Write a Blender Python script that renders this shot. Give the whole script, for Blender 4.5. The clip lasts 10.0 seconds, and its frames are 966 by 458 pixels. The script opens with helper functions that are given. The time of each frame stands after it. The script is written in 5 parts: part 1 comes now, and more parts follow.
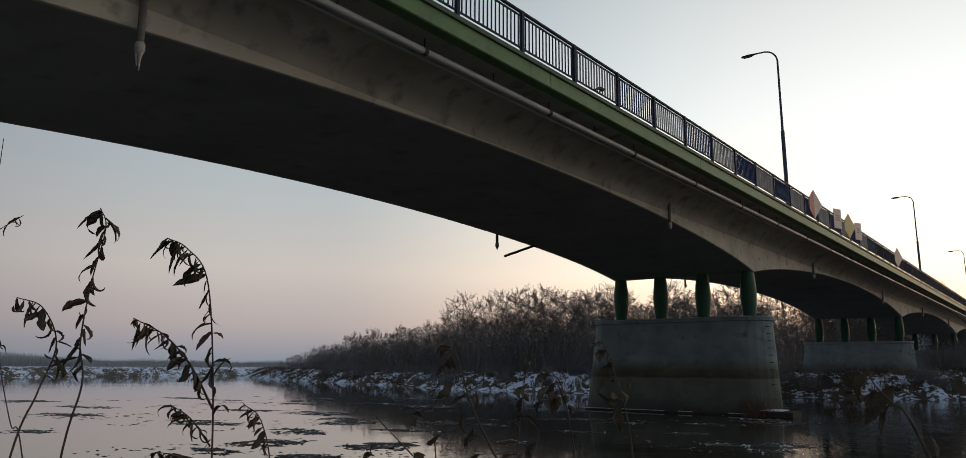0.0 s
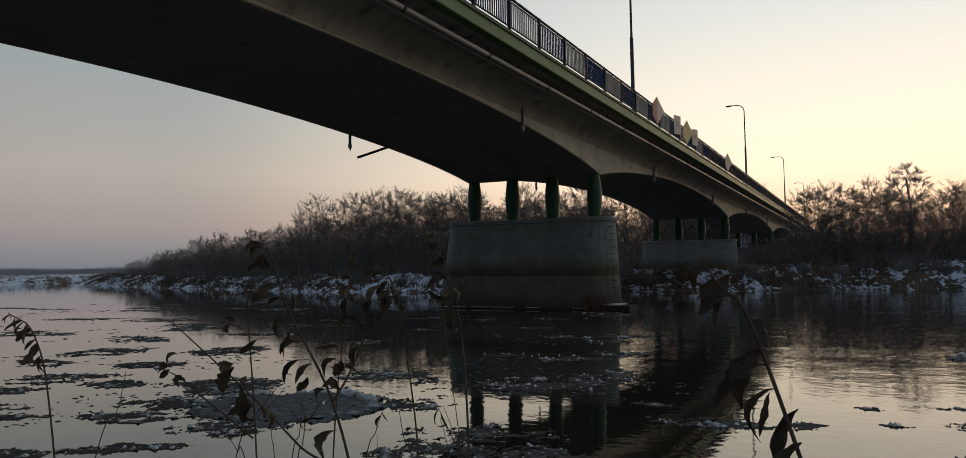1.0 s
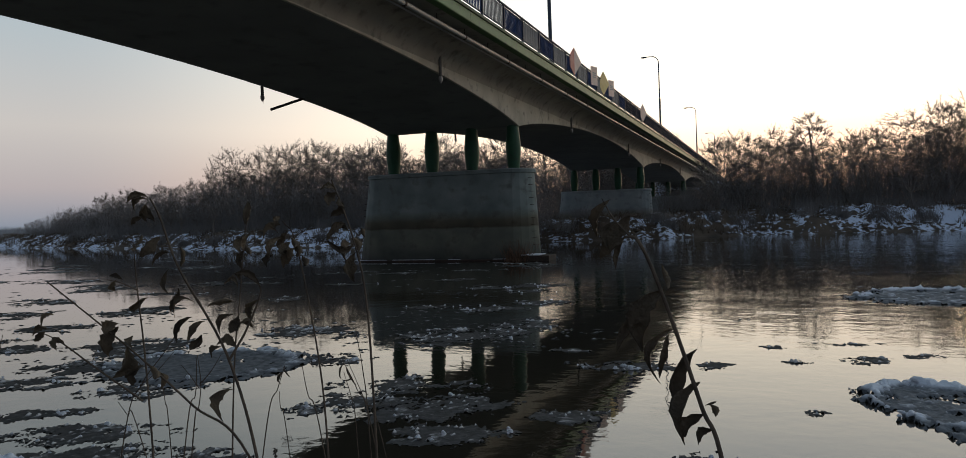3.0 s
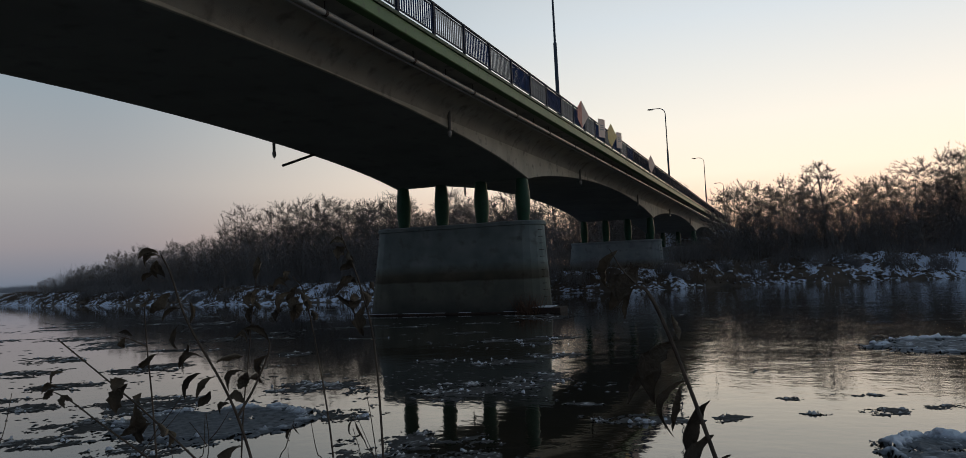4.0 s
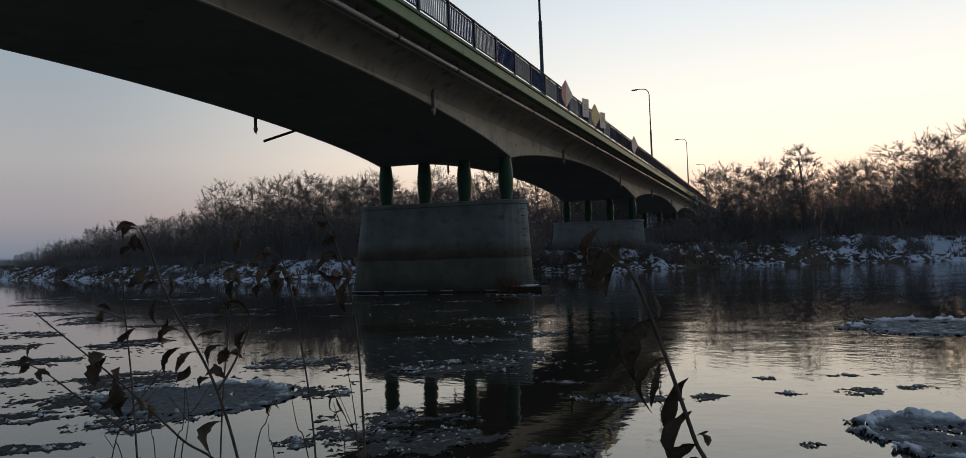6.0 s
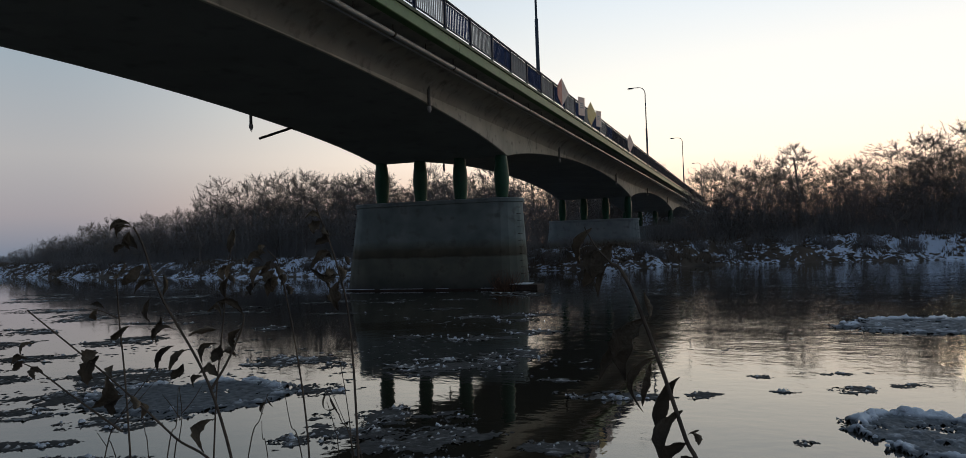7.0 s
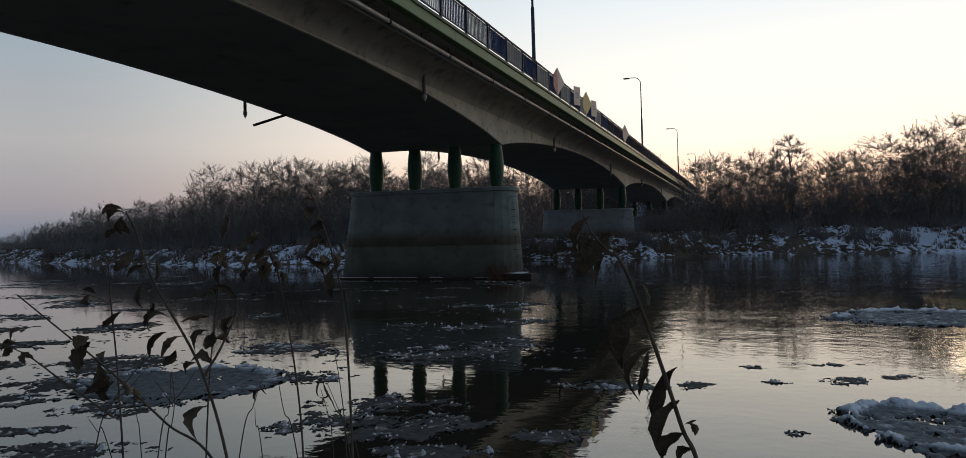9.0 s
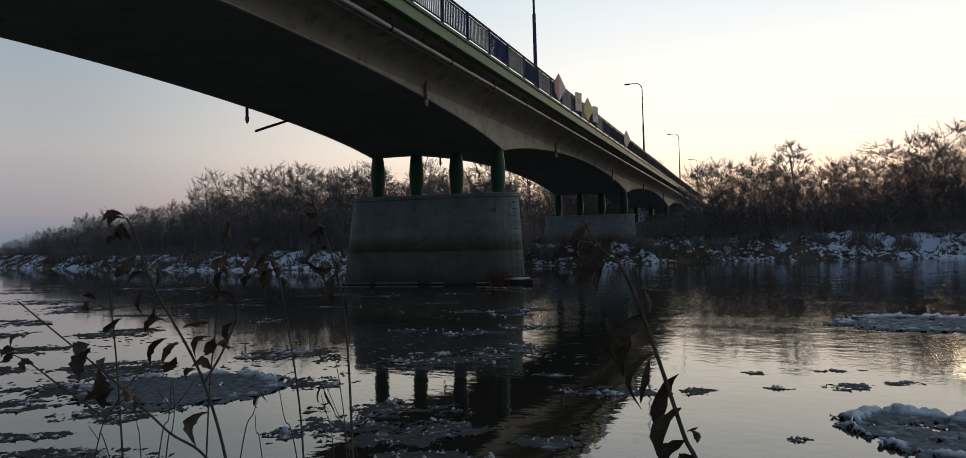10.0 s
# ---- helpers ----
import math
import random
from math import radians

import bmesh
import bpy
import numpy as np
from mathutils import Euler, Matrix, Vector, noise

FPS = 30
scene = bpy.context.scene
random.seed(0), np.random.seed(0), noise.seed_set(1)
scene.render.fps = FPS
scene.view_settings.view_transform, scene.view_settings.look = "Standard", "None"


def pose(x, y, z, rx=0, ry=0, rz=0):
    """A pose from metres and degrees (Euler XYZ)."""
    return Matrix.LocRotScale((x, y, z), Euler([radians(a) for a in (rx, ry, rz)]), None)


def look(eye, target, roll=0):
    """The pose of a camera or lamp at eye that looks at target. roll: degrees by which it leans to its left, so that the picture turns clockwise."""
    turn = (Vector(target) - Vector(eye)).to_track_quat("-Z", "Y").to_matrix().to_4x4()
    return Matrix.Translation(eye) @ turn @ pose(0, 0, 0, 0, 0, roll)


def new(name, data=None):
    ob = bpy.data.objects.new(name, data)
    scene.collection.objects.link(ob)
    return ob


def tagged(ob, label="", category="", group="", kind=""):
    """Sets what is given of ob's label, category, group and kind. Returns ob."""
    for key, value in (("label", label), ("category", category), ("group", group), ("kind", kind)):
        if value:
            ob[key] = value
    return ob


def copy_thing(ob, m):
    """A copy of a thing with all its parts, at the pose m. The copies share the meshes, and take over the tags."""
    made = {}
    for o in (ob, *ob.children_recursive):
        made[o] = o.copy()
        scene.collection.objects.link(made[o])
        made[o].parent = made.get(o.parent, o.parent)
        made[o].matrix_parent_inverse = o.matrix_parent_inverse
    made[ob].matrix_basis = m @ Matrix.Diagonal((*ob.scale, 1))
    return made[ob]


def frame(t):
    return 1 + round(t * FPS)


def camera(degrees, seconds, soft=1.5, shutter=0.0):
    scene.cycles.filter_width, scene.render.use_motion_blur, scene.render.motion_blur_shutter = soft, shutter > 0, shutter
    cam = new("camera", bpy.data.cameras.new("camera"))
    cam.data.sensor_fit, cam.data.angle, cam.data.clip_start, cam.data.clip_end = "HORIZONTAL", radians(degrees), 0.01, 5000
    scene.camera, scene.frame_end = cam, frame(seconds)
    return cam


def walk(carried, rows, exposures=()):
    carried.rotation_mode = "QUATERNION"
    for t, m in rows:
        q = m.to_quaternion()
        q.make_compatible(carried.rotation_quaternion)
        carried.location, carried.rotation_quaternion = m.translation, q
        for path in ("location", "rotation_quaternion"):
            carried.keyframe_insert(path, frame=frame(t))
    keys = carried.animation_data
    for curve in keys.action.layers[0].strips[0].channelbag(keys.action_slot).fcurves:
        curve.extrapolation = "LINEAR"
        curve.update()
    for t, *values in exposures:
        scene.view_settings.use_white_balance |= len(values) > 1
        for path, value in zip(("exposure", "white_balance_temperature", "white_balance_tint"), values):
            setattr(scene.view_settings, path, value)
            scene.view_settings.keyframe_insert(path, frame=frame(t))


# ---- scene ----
cam = camera(64.6, 10.0, soft=0.6)

# ---- camera path: seconds, x, y, z, yaw, pitch, roll ----
PATH = (
    (0, 0.035, -0.244, 2.594, 37.27, 10.20, -0.30),
    (0.3, 0.033, -0.215, 2.590, 34.03, 7.65, -0.05),
    (0.5, 0.027, -0.170, 2.587, 31.98, 6.36, 0.10),
    (0.7, 0.012, -0.120, 2.586, 30.00, 5.00, 0.40),
    (1, -0.010, -0.066, 2.584, 26.52, 2.86, 0.71),
    (1.2, -0.010, -0.045, 2.581, 24.80, 1.95, 0.95),
    (1.5, -0.010, -0.026, 2.576, 23.50, 0.25, 1.25),
    (1.7, -0.008, -0.018, 2.574, 22.47, -1.10, 1.28),
    (2, -0.006, -0.009, 2.572, 21.11, -2.01, 1.39),
    (2.2, -0.005, -0.009, 2.572, 20.81, -1.39, 1.50),
    (3.3, 0.000, -0.008, 2.574, 20.64, -0.37, 1.93),
    (3.5, 0.000, -0.008, 2.574, 20.85, 1.47, 2.02),
    (4, 0.003, -0.009, 2.573, 21.39, 3.14, 2.45),
    (4.5, 0.003, -0.010, 2.573, 21.43, 2.74, 2.40),
    (5, 0.000, -0.007, 2.572, 21.02, 2.02, 2.12),
    (5.5, 0.002, -0.007, 2.570, 20.74, 1.80, 2.13),
    (5.7, 0.002, -0.007, 2.570, 20.34, 1.60, 2.06),
    (6.8, 0.006, -0.009, 2.572, 19.84, 1.40, 1.72),
    (7, 0.007, -0.009, 2.572, 19.73, 1.33, 1.71),
    (7.5, 0.005, -0.004, 2.571, 19.51, 0.83, 1.54),
    (8, 0.002, -0.002, 2.571, 19.43, 0.73, 1.38),
    (8.5, 0.000, 0.000, 2.571, 19.34, 0.64, 1.29),
    (9, 0.000, 0.000, 2.570, 19.29, 0.50, 1.26),
    (9.5, 0.000, 0.002, 2.570, 19.28, 0.49, 1.19),
    (10, 0.000, 0.003, 2.571, 19.41, 0.92, 1.25),
)
EXPOSURES = ((0, 0.2, 6580, 10), (0.5, -0.1, 6700, 9), (1, -0.18, 6750, 9), (1.5, -0.1, 6650, 9), (2, 0.36, 6600, 9), (2.2, 0.34, 6600, 9), (3.5, 0.04, 6150, 9), (4, -0.28, 6050, 9), (5, -0.26, 6000, 9), (7, -0.08, 6000, 9), (10, -0.07, 6000, 9))
walk(cam, [(t, pose(x, y, z, 90 + p, r, yaw)) for t, x, y, z, yaw, p, r in PATH], EXPOSURES)

# ---- world: clear winter dusk, the sun just gone down past the far bank ----
SUN_AZ = 16.0  # degrees from +y towards +x


def make_world():
    w = bpy.data.worlds.new("dusk")
    scene.world = w
    w.use_nodes = True
    nt = w.node_tree
    nt.nodes.clear()
    N, L = nt.nodes.new, nt.links.new

    def math_node(op, a, b=None, clamp=False):
        n = N("ShaderNodeMath")
        n.operation, n.use_clamp = op, clamp
        for i, v in enumerate((a, b)):
            if v is None:
                continue
            if isinstance(v, (int, float)):
                n.inputs[i].default_value = v
            else:
                L(v, n.inputs[i])
        return n.outputs[0]

    def ramp(fac, stops):
        n = N("ShaderNodeValToRGB")
        e = n.color_ramp.elements
        while len(e) < len(stops):
            e.new(0.5)
        for el, (p, c) in zip(e, stops):
            el.position, el.color = p, (*c, 1)
        L(fac, n.inputs[0])
        return n.outputs[0]

    tc = N("ShaderNodeTexCoord")
    sep = N("ShaderNodeSeparateXYZ")
    L(tc.outputs["Generated"], sep.inputs[0])
    sx, cy = math.sin(radians(SUN_AZ)), math.cos(radians(SUN_AZ))
    dot = math_node("ADD", math_node("MULTIPLY", sep.outputs[0], sx), math_node("MULTIPLY", sep.outputs[1], cy))
    flat = math_node("SQRT", math_node("SUBTRACT", 1.0, math_node("MULTIPLY", sep.outputs[2], sep.outputs[2])))
    az = math_node("DIVIDE", dot, math_node("MAXIMUM", flat, 0.02))  # cosine of the angle from the sun's side
    toward = math_node("MULTIPLY", math_node("ADD", az, 1.0), 0.5, True)
    el = math_node("MAXIMUM", sep.outputs[2], 0.0)
    glow = ramp(el, [(0.0, (1.1, 0.58, 0.32)), (0.05, (1.3, 0.82, 0.52)), (0.11, (1.50, 1.20, 0.90)), (0.17, (1.34, 1.19, 0.97)), (0.30, (0.97, 0.99, 0.97)), (0.55, (0.50, 0.52, 0.52)), (1.0, (0.14, 0.18, 0.23))])
    side = ramp(el, [(0.0, (0.21, 0.25, 0.31)), (0.05, (0.41, 0.365, 0.372)), (0.12, (0.53, 0.49, 0.462)), (0.23, (0.415, 0.463, 0.487)), (0.36, (0.31, 0.41, 0.48)), (0.60, (0.22, 0.27, 0.32)), (1.0, (0.14, 0.18, 0.23))])
    back = ramp(el, [(0.0, (0.12, 0.14, 0.18)), (0.15, (0.22, 0.21, 0.24)), (0.4, (0.17, 0.20, 0.25)), (1.0, (0.14, 0.18, 0.23))])

    def mix(f, a, b):
        n = N("ShaderNodeMix")
        n.data_type = "RGBA"
        for src, i in ((f, 0), (a, 6), (b, 7)):
            L(src, n.inputs[i])
        return n.outputs[2]

    m = N("ShaderNodeMapRange")
    m.interpolation_type = "SMOOTHSTEP"
    L(toward, m.inputs[0])
    m.inputs[1].default_value, m.inputs[2].default_value = 0.70, 0.99
    m2 = N("ShaderNodeMapRange")
    m2.interpolation_type = "SMOOTHSTEP"
    L(toward, m2.inputs[0])
    m2.inputs[1].default_value, m2.inputs[2].default_value = 0.30, 0.70
    grad = mix(m.outputs[0], mix(m2.outputs[0], back, side), glow)
    sky = N("ShaderNodeTexSky")
    sky.sky_type, sky.sun_disc = "NISHITA", False
    sky.sun_elevation, sky.sun_rotation = radians(0.5), radians(SUN_AZ)
    b1, b2 = N("ShaderNodeBackground"), N("ShaderNodeBackground")
    L(grad, b1.inputs[0])
    L(sky.outputs[0], b2.inputs[0])
    b1.inputs[1].default_value, b2.inputs[1].default_value = 0.93, 0.015
    add = N("ShaderNodeAddShader")
    L(b1.outputs[0], add.inputs[0])
    L(b2.outputs[0], add.inputs[1])
    out = N("ShaderNodeOutputWorld")
    L(add.outputs[0], out.inputs[0])


make_world()
sun = new("sun", bpy.data.lights.new("sun", "SUN"))
sun.data.energy, sun.data.angle, sun.data.color = 0.25, radians(14), (1.0, 0.72, 0.45)
sun.matrix_world = look((0, 0, 60), (-math.sin(radians(SUN_AZ)) * 100, -math.cos(radians(SUN_AZ)) * 100, 60 - 5))


# ---- materials ----
def material(name, stops, scale=4.0, detail=6.0, rough=0.8, metal=0.0, bump=0.0, bump_scale=40.0, stretch=(1, 1, 1), island=0.0, coords="Object", spec=0.5, second=None):
    """A surface whose colour runs through stops by noise at scale, with finer relief; second: (scale, colour, low, high) lays worn patches over it."""
    m = bpy.data.materials.new(name)
    m.use_nodes = True
    nt = m.node_tree
    N, L = nt.nodes.new, nt.links.new
    p = nt.nodes["Principled BSDF"]
    tc, mp = N("ShaderNodeTexCoord"), N("ShaderNodeMapping")
    L(tc.outputs[coords], mp.inputs[0])
    mp.inputs["Scale"].default_value = stretch
    nz = N("ShaderNodeTexNoise")
    L(mp.outputs[0], nz.inputs["Vector"])
    nz.inputs["Scale"].default_value, nz.inputs["Detail"].default_value = scale, detail
    r = N("ShaderNodeValToRGB")
    e = r.color_ramp.elements
    while len(e) < len(stops):
        e.new(0.5)
    for i, (el, c) in enumerate(zip(e, stops)):
        el.position, el.color = 0.3 + 0.4 * i / max(1, len(stops) - 1), (*c, 1)
    L(nz.outputs[0], r.inputs[0])
    col = r.outputs[0]
    if second:
        n2 = N("ShaderNodeTexNoise")
        L(mp.outputs[0], n2.inputs["Vector"])
        n2.inputs["Scale"].default_value, n2.inputs["Detail"].default_value = second[0], 8
        mr = N("ShaderNodeMapRange")
        L(n2.outputs[0], mr.inputs[0])
        mr.inputs[1].default_value, mr.inputs[2].default_value = second[2], second[3]
        mx = N("ShaderNodeMix")
        mx.data_type = "RGBA"
        L(mr.outputs[0], mx.inputs[0])
        L(col, mx.inputs[6])
        mx.inputs[7].default_value = (*second[1], 1)
        col = mx.outputs[2]
    if island:
        oi = N("ShaderNodeObjectInfo")
        hs = N("ShaderNodeHueSaturation")
        mr = N("ShaderNodeMapRange")
        L(oi.outputs["Random"], mr.inputs[0])
        mr.inputs[3].default_value, mr.inputs[4].default_value = 1 - island, 1 + island
        L(mr.outputs[0], hs.inputs["Value"])
        L(col, hs.inputs["Color"])
        col = hs.outputs[0]
    L(col, p.inputs["Base Color"])
    p.inputs["Roughness"].default_value, p.inputs["Metallic"].default_value = rough, metal
    p.inputs["Specular IOR Level"].default_value = spec
    if bump:
        nb, b = N("ShaderNodeTexNoise"), N("ShaderNodeBump")
        L(mp.outputs[0], nb.inputs["Vector"])
        nb.inputs["Scale"].default_value, nb.inputs["Detail"].default_value = bump_scale, 5
        b.inputs["Strength"].default_value, b.inputs["Distance"].default_value = bump, 0.02
        L(nb.outputs[0], b.inputs["Height"])
        L(b.outputs[0], p.inputs["Normal"])
    return m


def banded(m, stops, low, high, fac=0.85, wobble=0.5):
    """Lays flood marks over a material: colours by height in metres, with an uneven edge."""
    nt = m.node_tree
    N, L = nt.nodes.new, nt.links.new
    p = nt.nodes["Principled BSDF"]
    old = p.inputs["Base Color"].links[0].from_socket
    tc, sep, nz = N("ShaderNodeTexCoord"), N("ShaderNodeSeparateXYZ"), N("ShaderNodeTexNoise")
    L(tc.outputs["Object"], sep.inputs[0])
    L(tc.outputs["Object"], nz.inputs["Vector"])
    nz.inputs["Scale"].default_value, nz.inputs["Detail"].default_value = 0.9, 6
    ad = N("ShaderNodeMath")
    ad.operation = "MULTIPLY_ADD"
    L(nz.outputs[0], ad.inputs[0])
    ad.inputs[1].default_value = wobble
    L(sep.outputs[2], ad.inputs[2])
    mr = N("ShaderNodeMapRange")
    L(ad.outputs[0], mr.inputs[0])
    mr.inputs[1].default_value, mr.inputs[2].default_value = low + wobble / 2, high + wobble / 2
    r = N("ShaderNodeValToRGB")
    e = r.color_ramp.elements
    while len(e) < len(stops):
        e.new(0.5)
    for el, (pos, c) in zip(e, stops):
        el.position, el.color = pos, (*c, 1)
    L(mr.outputs[0], r.inputs[0])
    mx = N("ShaderNodeMix")
    mx.data_type, mx.blend_type = "RGBA", "MULTIPLY"
    mx.inputs[0].default_value = fac
    L(old, mx.inputs[6])
    L(r.outputs[0], mx.inputs[7])
    L(mx.outputs[2], p.inputs["Base Color"])
    return m


CONCRETE = material("girder_concrete", [(0.36, 0.335, 0.27), (0.46, 0.43, 0.35), (0.54, 0.51, 0.42)], 0.5, 9, 0.9, bump=0.25, bump_scale=30, second=(1.8, (0.17, 0.165, 0.145), 0.56, 0.75))
# slab toned darker than the webs, the overhang's shade put into its colour
DECK_CONCRETE = material("slab_concrete", [(0.29, 0.275, 0.23), (0.40, 0.38, 0.32)], 0.5, 9, 0.92, bump=0.25, second=(1.8, (0.16, 0.155, 0.135), 0.52, 0.75))
# same concrete as the webs, darkened in its colour for the underside's shade
SOFFIT = material("shaded_soffit_concrete", [(0.23, 0.23, 0.215), (0.30, 0.30, 0.28)], 0.35, 8, 0.92, bump=0.2, second=(1.2, (0.17, 0.17, 0.16), 0.55, 0.8))
PIER_CONCRETE = banded(
    material("pier_concrete", [(0.155, 0.19, 0.188), (0.21, 0.25, 0.24), (0.27, 0.305, 0.29)], 0.8, 9, 0.9, bump=0.3, bump_scale=25, second=(1.5, (0.15, 0.165, 0.155), 0.55, 0.72)),
    [(0.0, (0.26, 0.24, 0.22)), (0.10, (0.42, 0.38, 0.33)), (0.22, (0.62, 0.55, 0.46)), (0.355, (0.68, 0.60, 0.50)), (0.375, (0.36, 0.27, 0.19)), (0.45, (0.50, 0.40, 0.30)), (0.56, (0.95, 0.95, 0.95))], 0.0, 5.5, 1.0, 0.25)
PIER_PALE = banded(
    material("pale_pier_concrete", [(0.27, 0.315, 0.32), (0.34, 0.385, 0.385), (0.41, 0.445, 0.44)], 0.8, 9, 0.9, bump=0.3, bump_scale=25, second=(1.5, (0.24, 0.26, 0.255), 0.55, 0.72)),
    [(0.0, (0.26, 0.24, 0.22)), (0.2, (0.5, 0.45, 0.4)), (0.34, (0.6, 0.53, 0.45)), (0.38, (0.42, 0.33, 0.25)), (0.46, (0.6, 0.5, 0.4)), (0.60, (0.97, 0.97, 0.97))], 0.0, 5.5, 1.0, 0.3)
COLUMN_GREEN = material("green_column_paint", [(0.010, 0.062, 0.026), (0.015, 0.088, 0.037)], 1.6, 7, 0.55, bump=0.1, second=(4, (0.02, 0.05, 0.03), 0.58, 0.75))
GREEN = material("green_edge_paint", [(0.055, 0.135, 0.036), (0.085, 0.185, 0.052)], 0.9, 8, 0.6, bump=0.12, second=(3, (0.06, 0.09, 0.045), 0.56, 0.75))
CAP = material("dark_green_cap", [(0.03, 0.06, 0.03), (0.05, 0.09, 0.045)], 1.5, 6, 0.7, bump=0.1)
BLUE = material("navy_railing_paint", [(0.008, 0.015, 0.034), (0.013, 0.024, 0.05)], 3, 5, 0.7, bump=0.05, spec=0.25)
BLUE_BRIGHT = material("blue_bar_paint", [(0.008, 0.032, 0.10), (0.014, 0.045, 0.14)], 3, 5, 0.7, island=0.25)
GREY_BAR = material("pale_grey_bars", [(0.36, 0.335, 0.30), (0.48, 0.45, 0.41)], 6, 5, 0.8, island=0.25)
GALV = material("galvanised_steel", [(0.25, 0.25, 0.25), (0.36, 0.36, 0.35)], 5, 5, 0.5, 0.5, bump=0.05)
POLE = material("lamp_pole_paint", [(0.03, 0.045, 0.07), (0.05, 0.07, 0.10)], 2, 5, 0.5, 0.2)
PIPE = material("grey_pipe_cladding", [(0.30, 0.30, 0.295), (0.40, 0.40, 0.39)], 1.4, 6, 0.45, 0.0, bump=0.08, stretch=(1, 0.2, 1))
RUST = material("dark_rusty_iron", [(0.03, 0.022, 0.018), (0.06, 0.04, 0.03)], 6, 6, 0.85, bump=0.2)
DRAIN = material("grey_drain_pipe", [(0.11, 0.105, 0.095), (0.19, 0.18, 0.16)], 6, 6, 0.8, bump=0.2)
ICE = material("hanging_ice", [(0.30, 0.27, 0.24), (0.48, 0.44, 0.41)], 12, 4, 0.4, bump=0.2)
ASPHALT = material("asphalt", [(0.035, 0.035, 0.037), (0.06, 0.06, 0.06)], 20, 8, 0.9, bump=0.3, bump_scale=200)
SNOW = material("snow", [(0.55, 0.60, 0.68), (0.78, 0.82, 0.88)], 3, 8, 0.75, bump=0.6, bump_scale=14)
RED = material("faded_red_sign_paint", [(0.72, 0.27, 0.19), (0.80, 0.37, 0.27)], 4, 5, 0.5)
WHITE = material("white_sign_paint", [(0.82, 0.60, 0.48), (0.90, 0.70, 0.58)], 4, 5, 0.5)
YELLOW = material("yellow_sign_paint", [(0.86, 0.62, 0.22), (0.90, 0.70, 0.30)], 4, 5, 0.5)
BARK = material("bare_bark", [(0.15, 0.135, 0.12), (0.23, 0.205, 0.18)], 3, 6, 0.95, island=0.3)
TWIG = material("bare_twigs", [(0.15, 0.13, 0.118), (0.25, 0.215, 0.185)], 2, 5, 0.95, island=0.3)
BRUSH = material("thicket_brush", [(0.165, 0.162, 0.164), (0.26, 0.25, 0.242)], 0.4, 6, 0.95)
GRASS = material("dead_grass", [(0.075, 0.058, 0.042), (0.14, 0.107, 0.075)], 0.8, 6, 0.95)
# pale bluish tone stands in for haze over the far wood
FAR_WOOD_HAZED = material("distant_wood", [(0.24, 0.26, 0.29), (0.32, 0.34, 0.37)], 0.05, 5, 1.0)
STEM = material("dry_stem_bark", [(0.055, 0.04, 0.03), (0.12, 0.09, 0.062)], 40, 5, 0.85, bump=0.2, bump_scale=200)
LEAF = material("withered_leaf", [(0.045, 0.033, 0.021), (0.085, 0.063, 0.038), (0.135, 0.10, 0.062)], 25, 6, 0.8, bump=0.4, bump_scale=160, island=0.35)


def make_water():
    m = bpy.data.materials.new("river_water")
    m.use_nodes = True
    nt = m.node_tree
    N, L = nt.nodes.new, nt.links.new
    p = nt.nodes["Principled BSDF"]
    p.inputs["Base Color"].default_value = (0.022, 0.020, 0.015, 1)
    p.inputs["IOR"].default_value, p.inputs["Roughness"].default_value = 1.70, 0.025
    p.inputs["Specular Tint"].default_value = (1.0, 0.90, 0.71, 1)
    tc = N("ShaderNodeTexCoord")
    # the current is broken and rippled downstream of the piers, calm elsewhere
    sep, mx, my, mu = N("ShaderNodeSeparateXYZ"), N("ShaderNodeMapRange"), N("ShaderNodeMapRange"), N("ShaderNodeMath")
    L(tc.outputs["Object"], sep.inputs[0])
    for k, (node, low, high) in enumerate(((mx, -13.0, -4.0), (my, 13.0, 23.0))):
        node.interpolation_type = "SMOOTHSTEP"
        L(sep.outputs[k], node.inputs[0])
        node.inputs[1].default_value, node.inputs[2].default_value = low, high
    mu.operation = "MULTIPLY"
    L(mx.outputs[0], mu.inputs[0])
    L(my.outputs[0], mu.inputs[1])
    force = N("ShaderNodeMapRange")
    L(mu.outputs[0], force.inputs[0])
    force.inputs[3].default_value, force.inputs[4].default_value = 0.36, 1.25
    last = None
    for scale, stretch, dist in ((0.7, (1.0, 1.2, 1), 0.012), (3.6, (1.0, 1.2, 1), 0.0052), (0.13, (1, 1.4, 1), 0.03)):
        mp, nz, b = N("ShaderNodeMapping"), N("ShaderNodeTexNoise"), N("ShaderNodeBump")
        L(tc.outputs["Object"], mp.inputs[0])
        mp.inputs["Scale"].default_value = stretch
        L(mp.outputs[0], nz.inputs["Vector"])
        nz.inputs["Scale"].default_value, nz.inputs["Detail"].default_value = scale, 3
        L(force.outputs[0], b.inputs["Strength"])
        b.inputs["Distance"].default_value = dist
        L(nz.outputs[0], b.inputs["Height"])
        if last:
            L(last, b.inputs["Normal"])
        last = b.outputs[0]
    L(last, p.inputs["Normal"])
    return m


WATER = make_water()


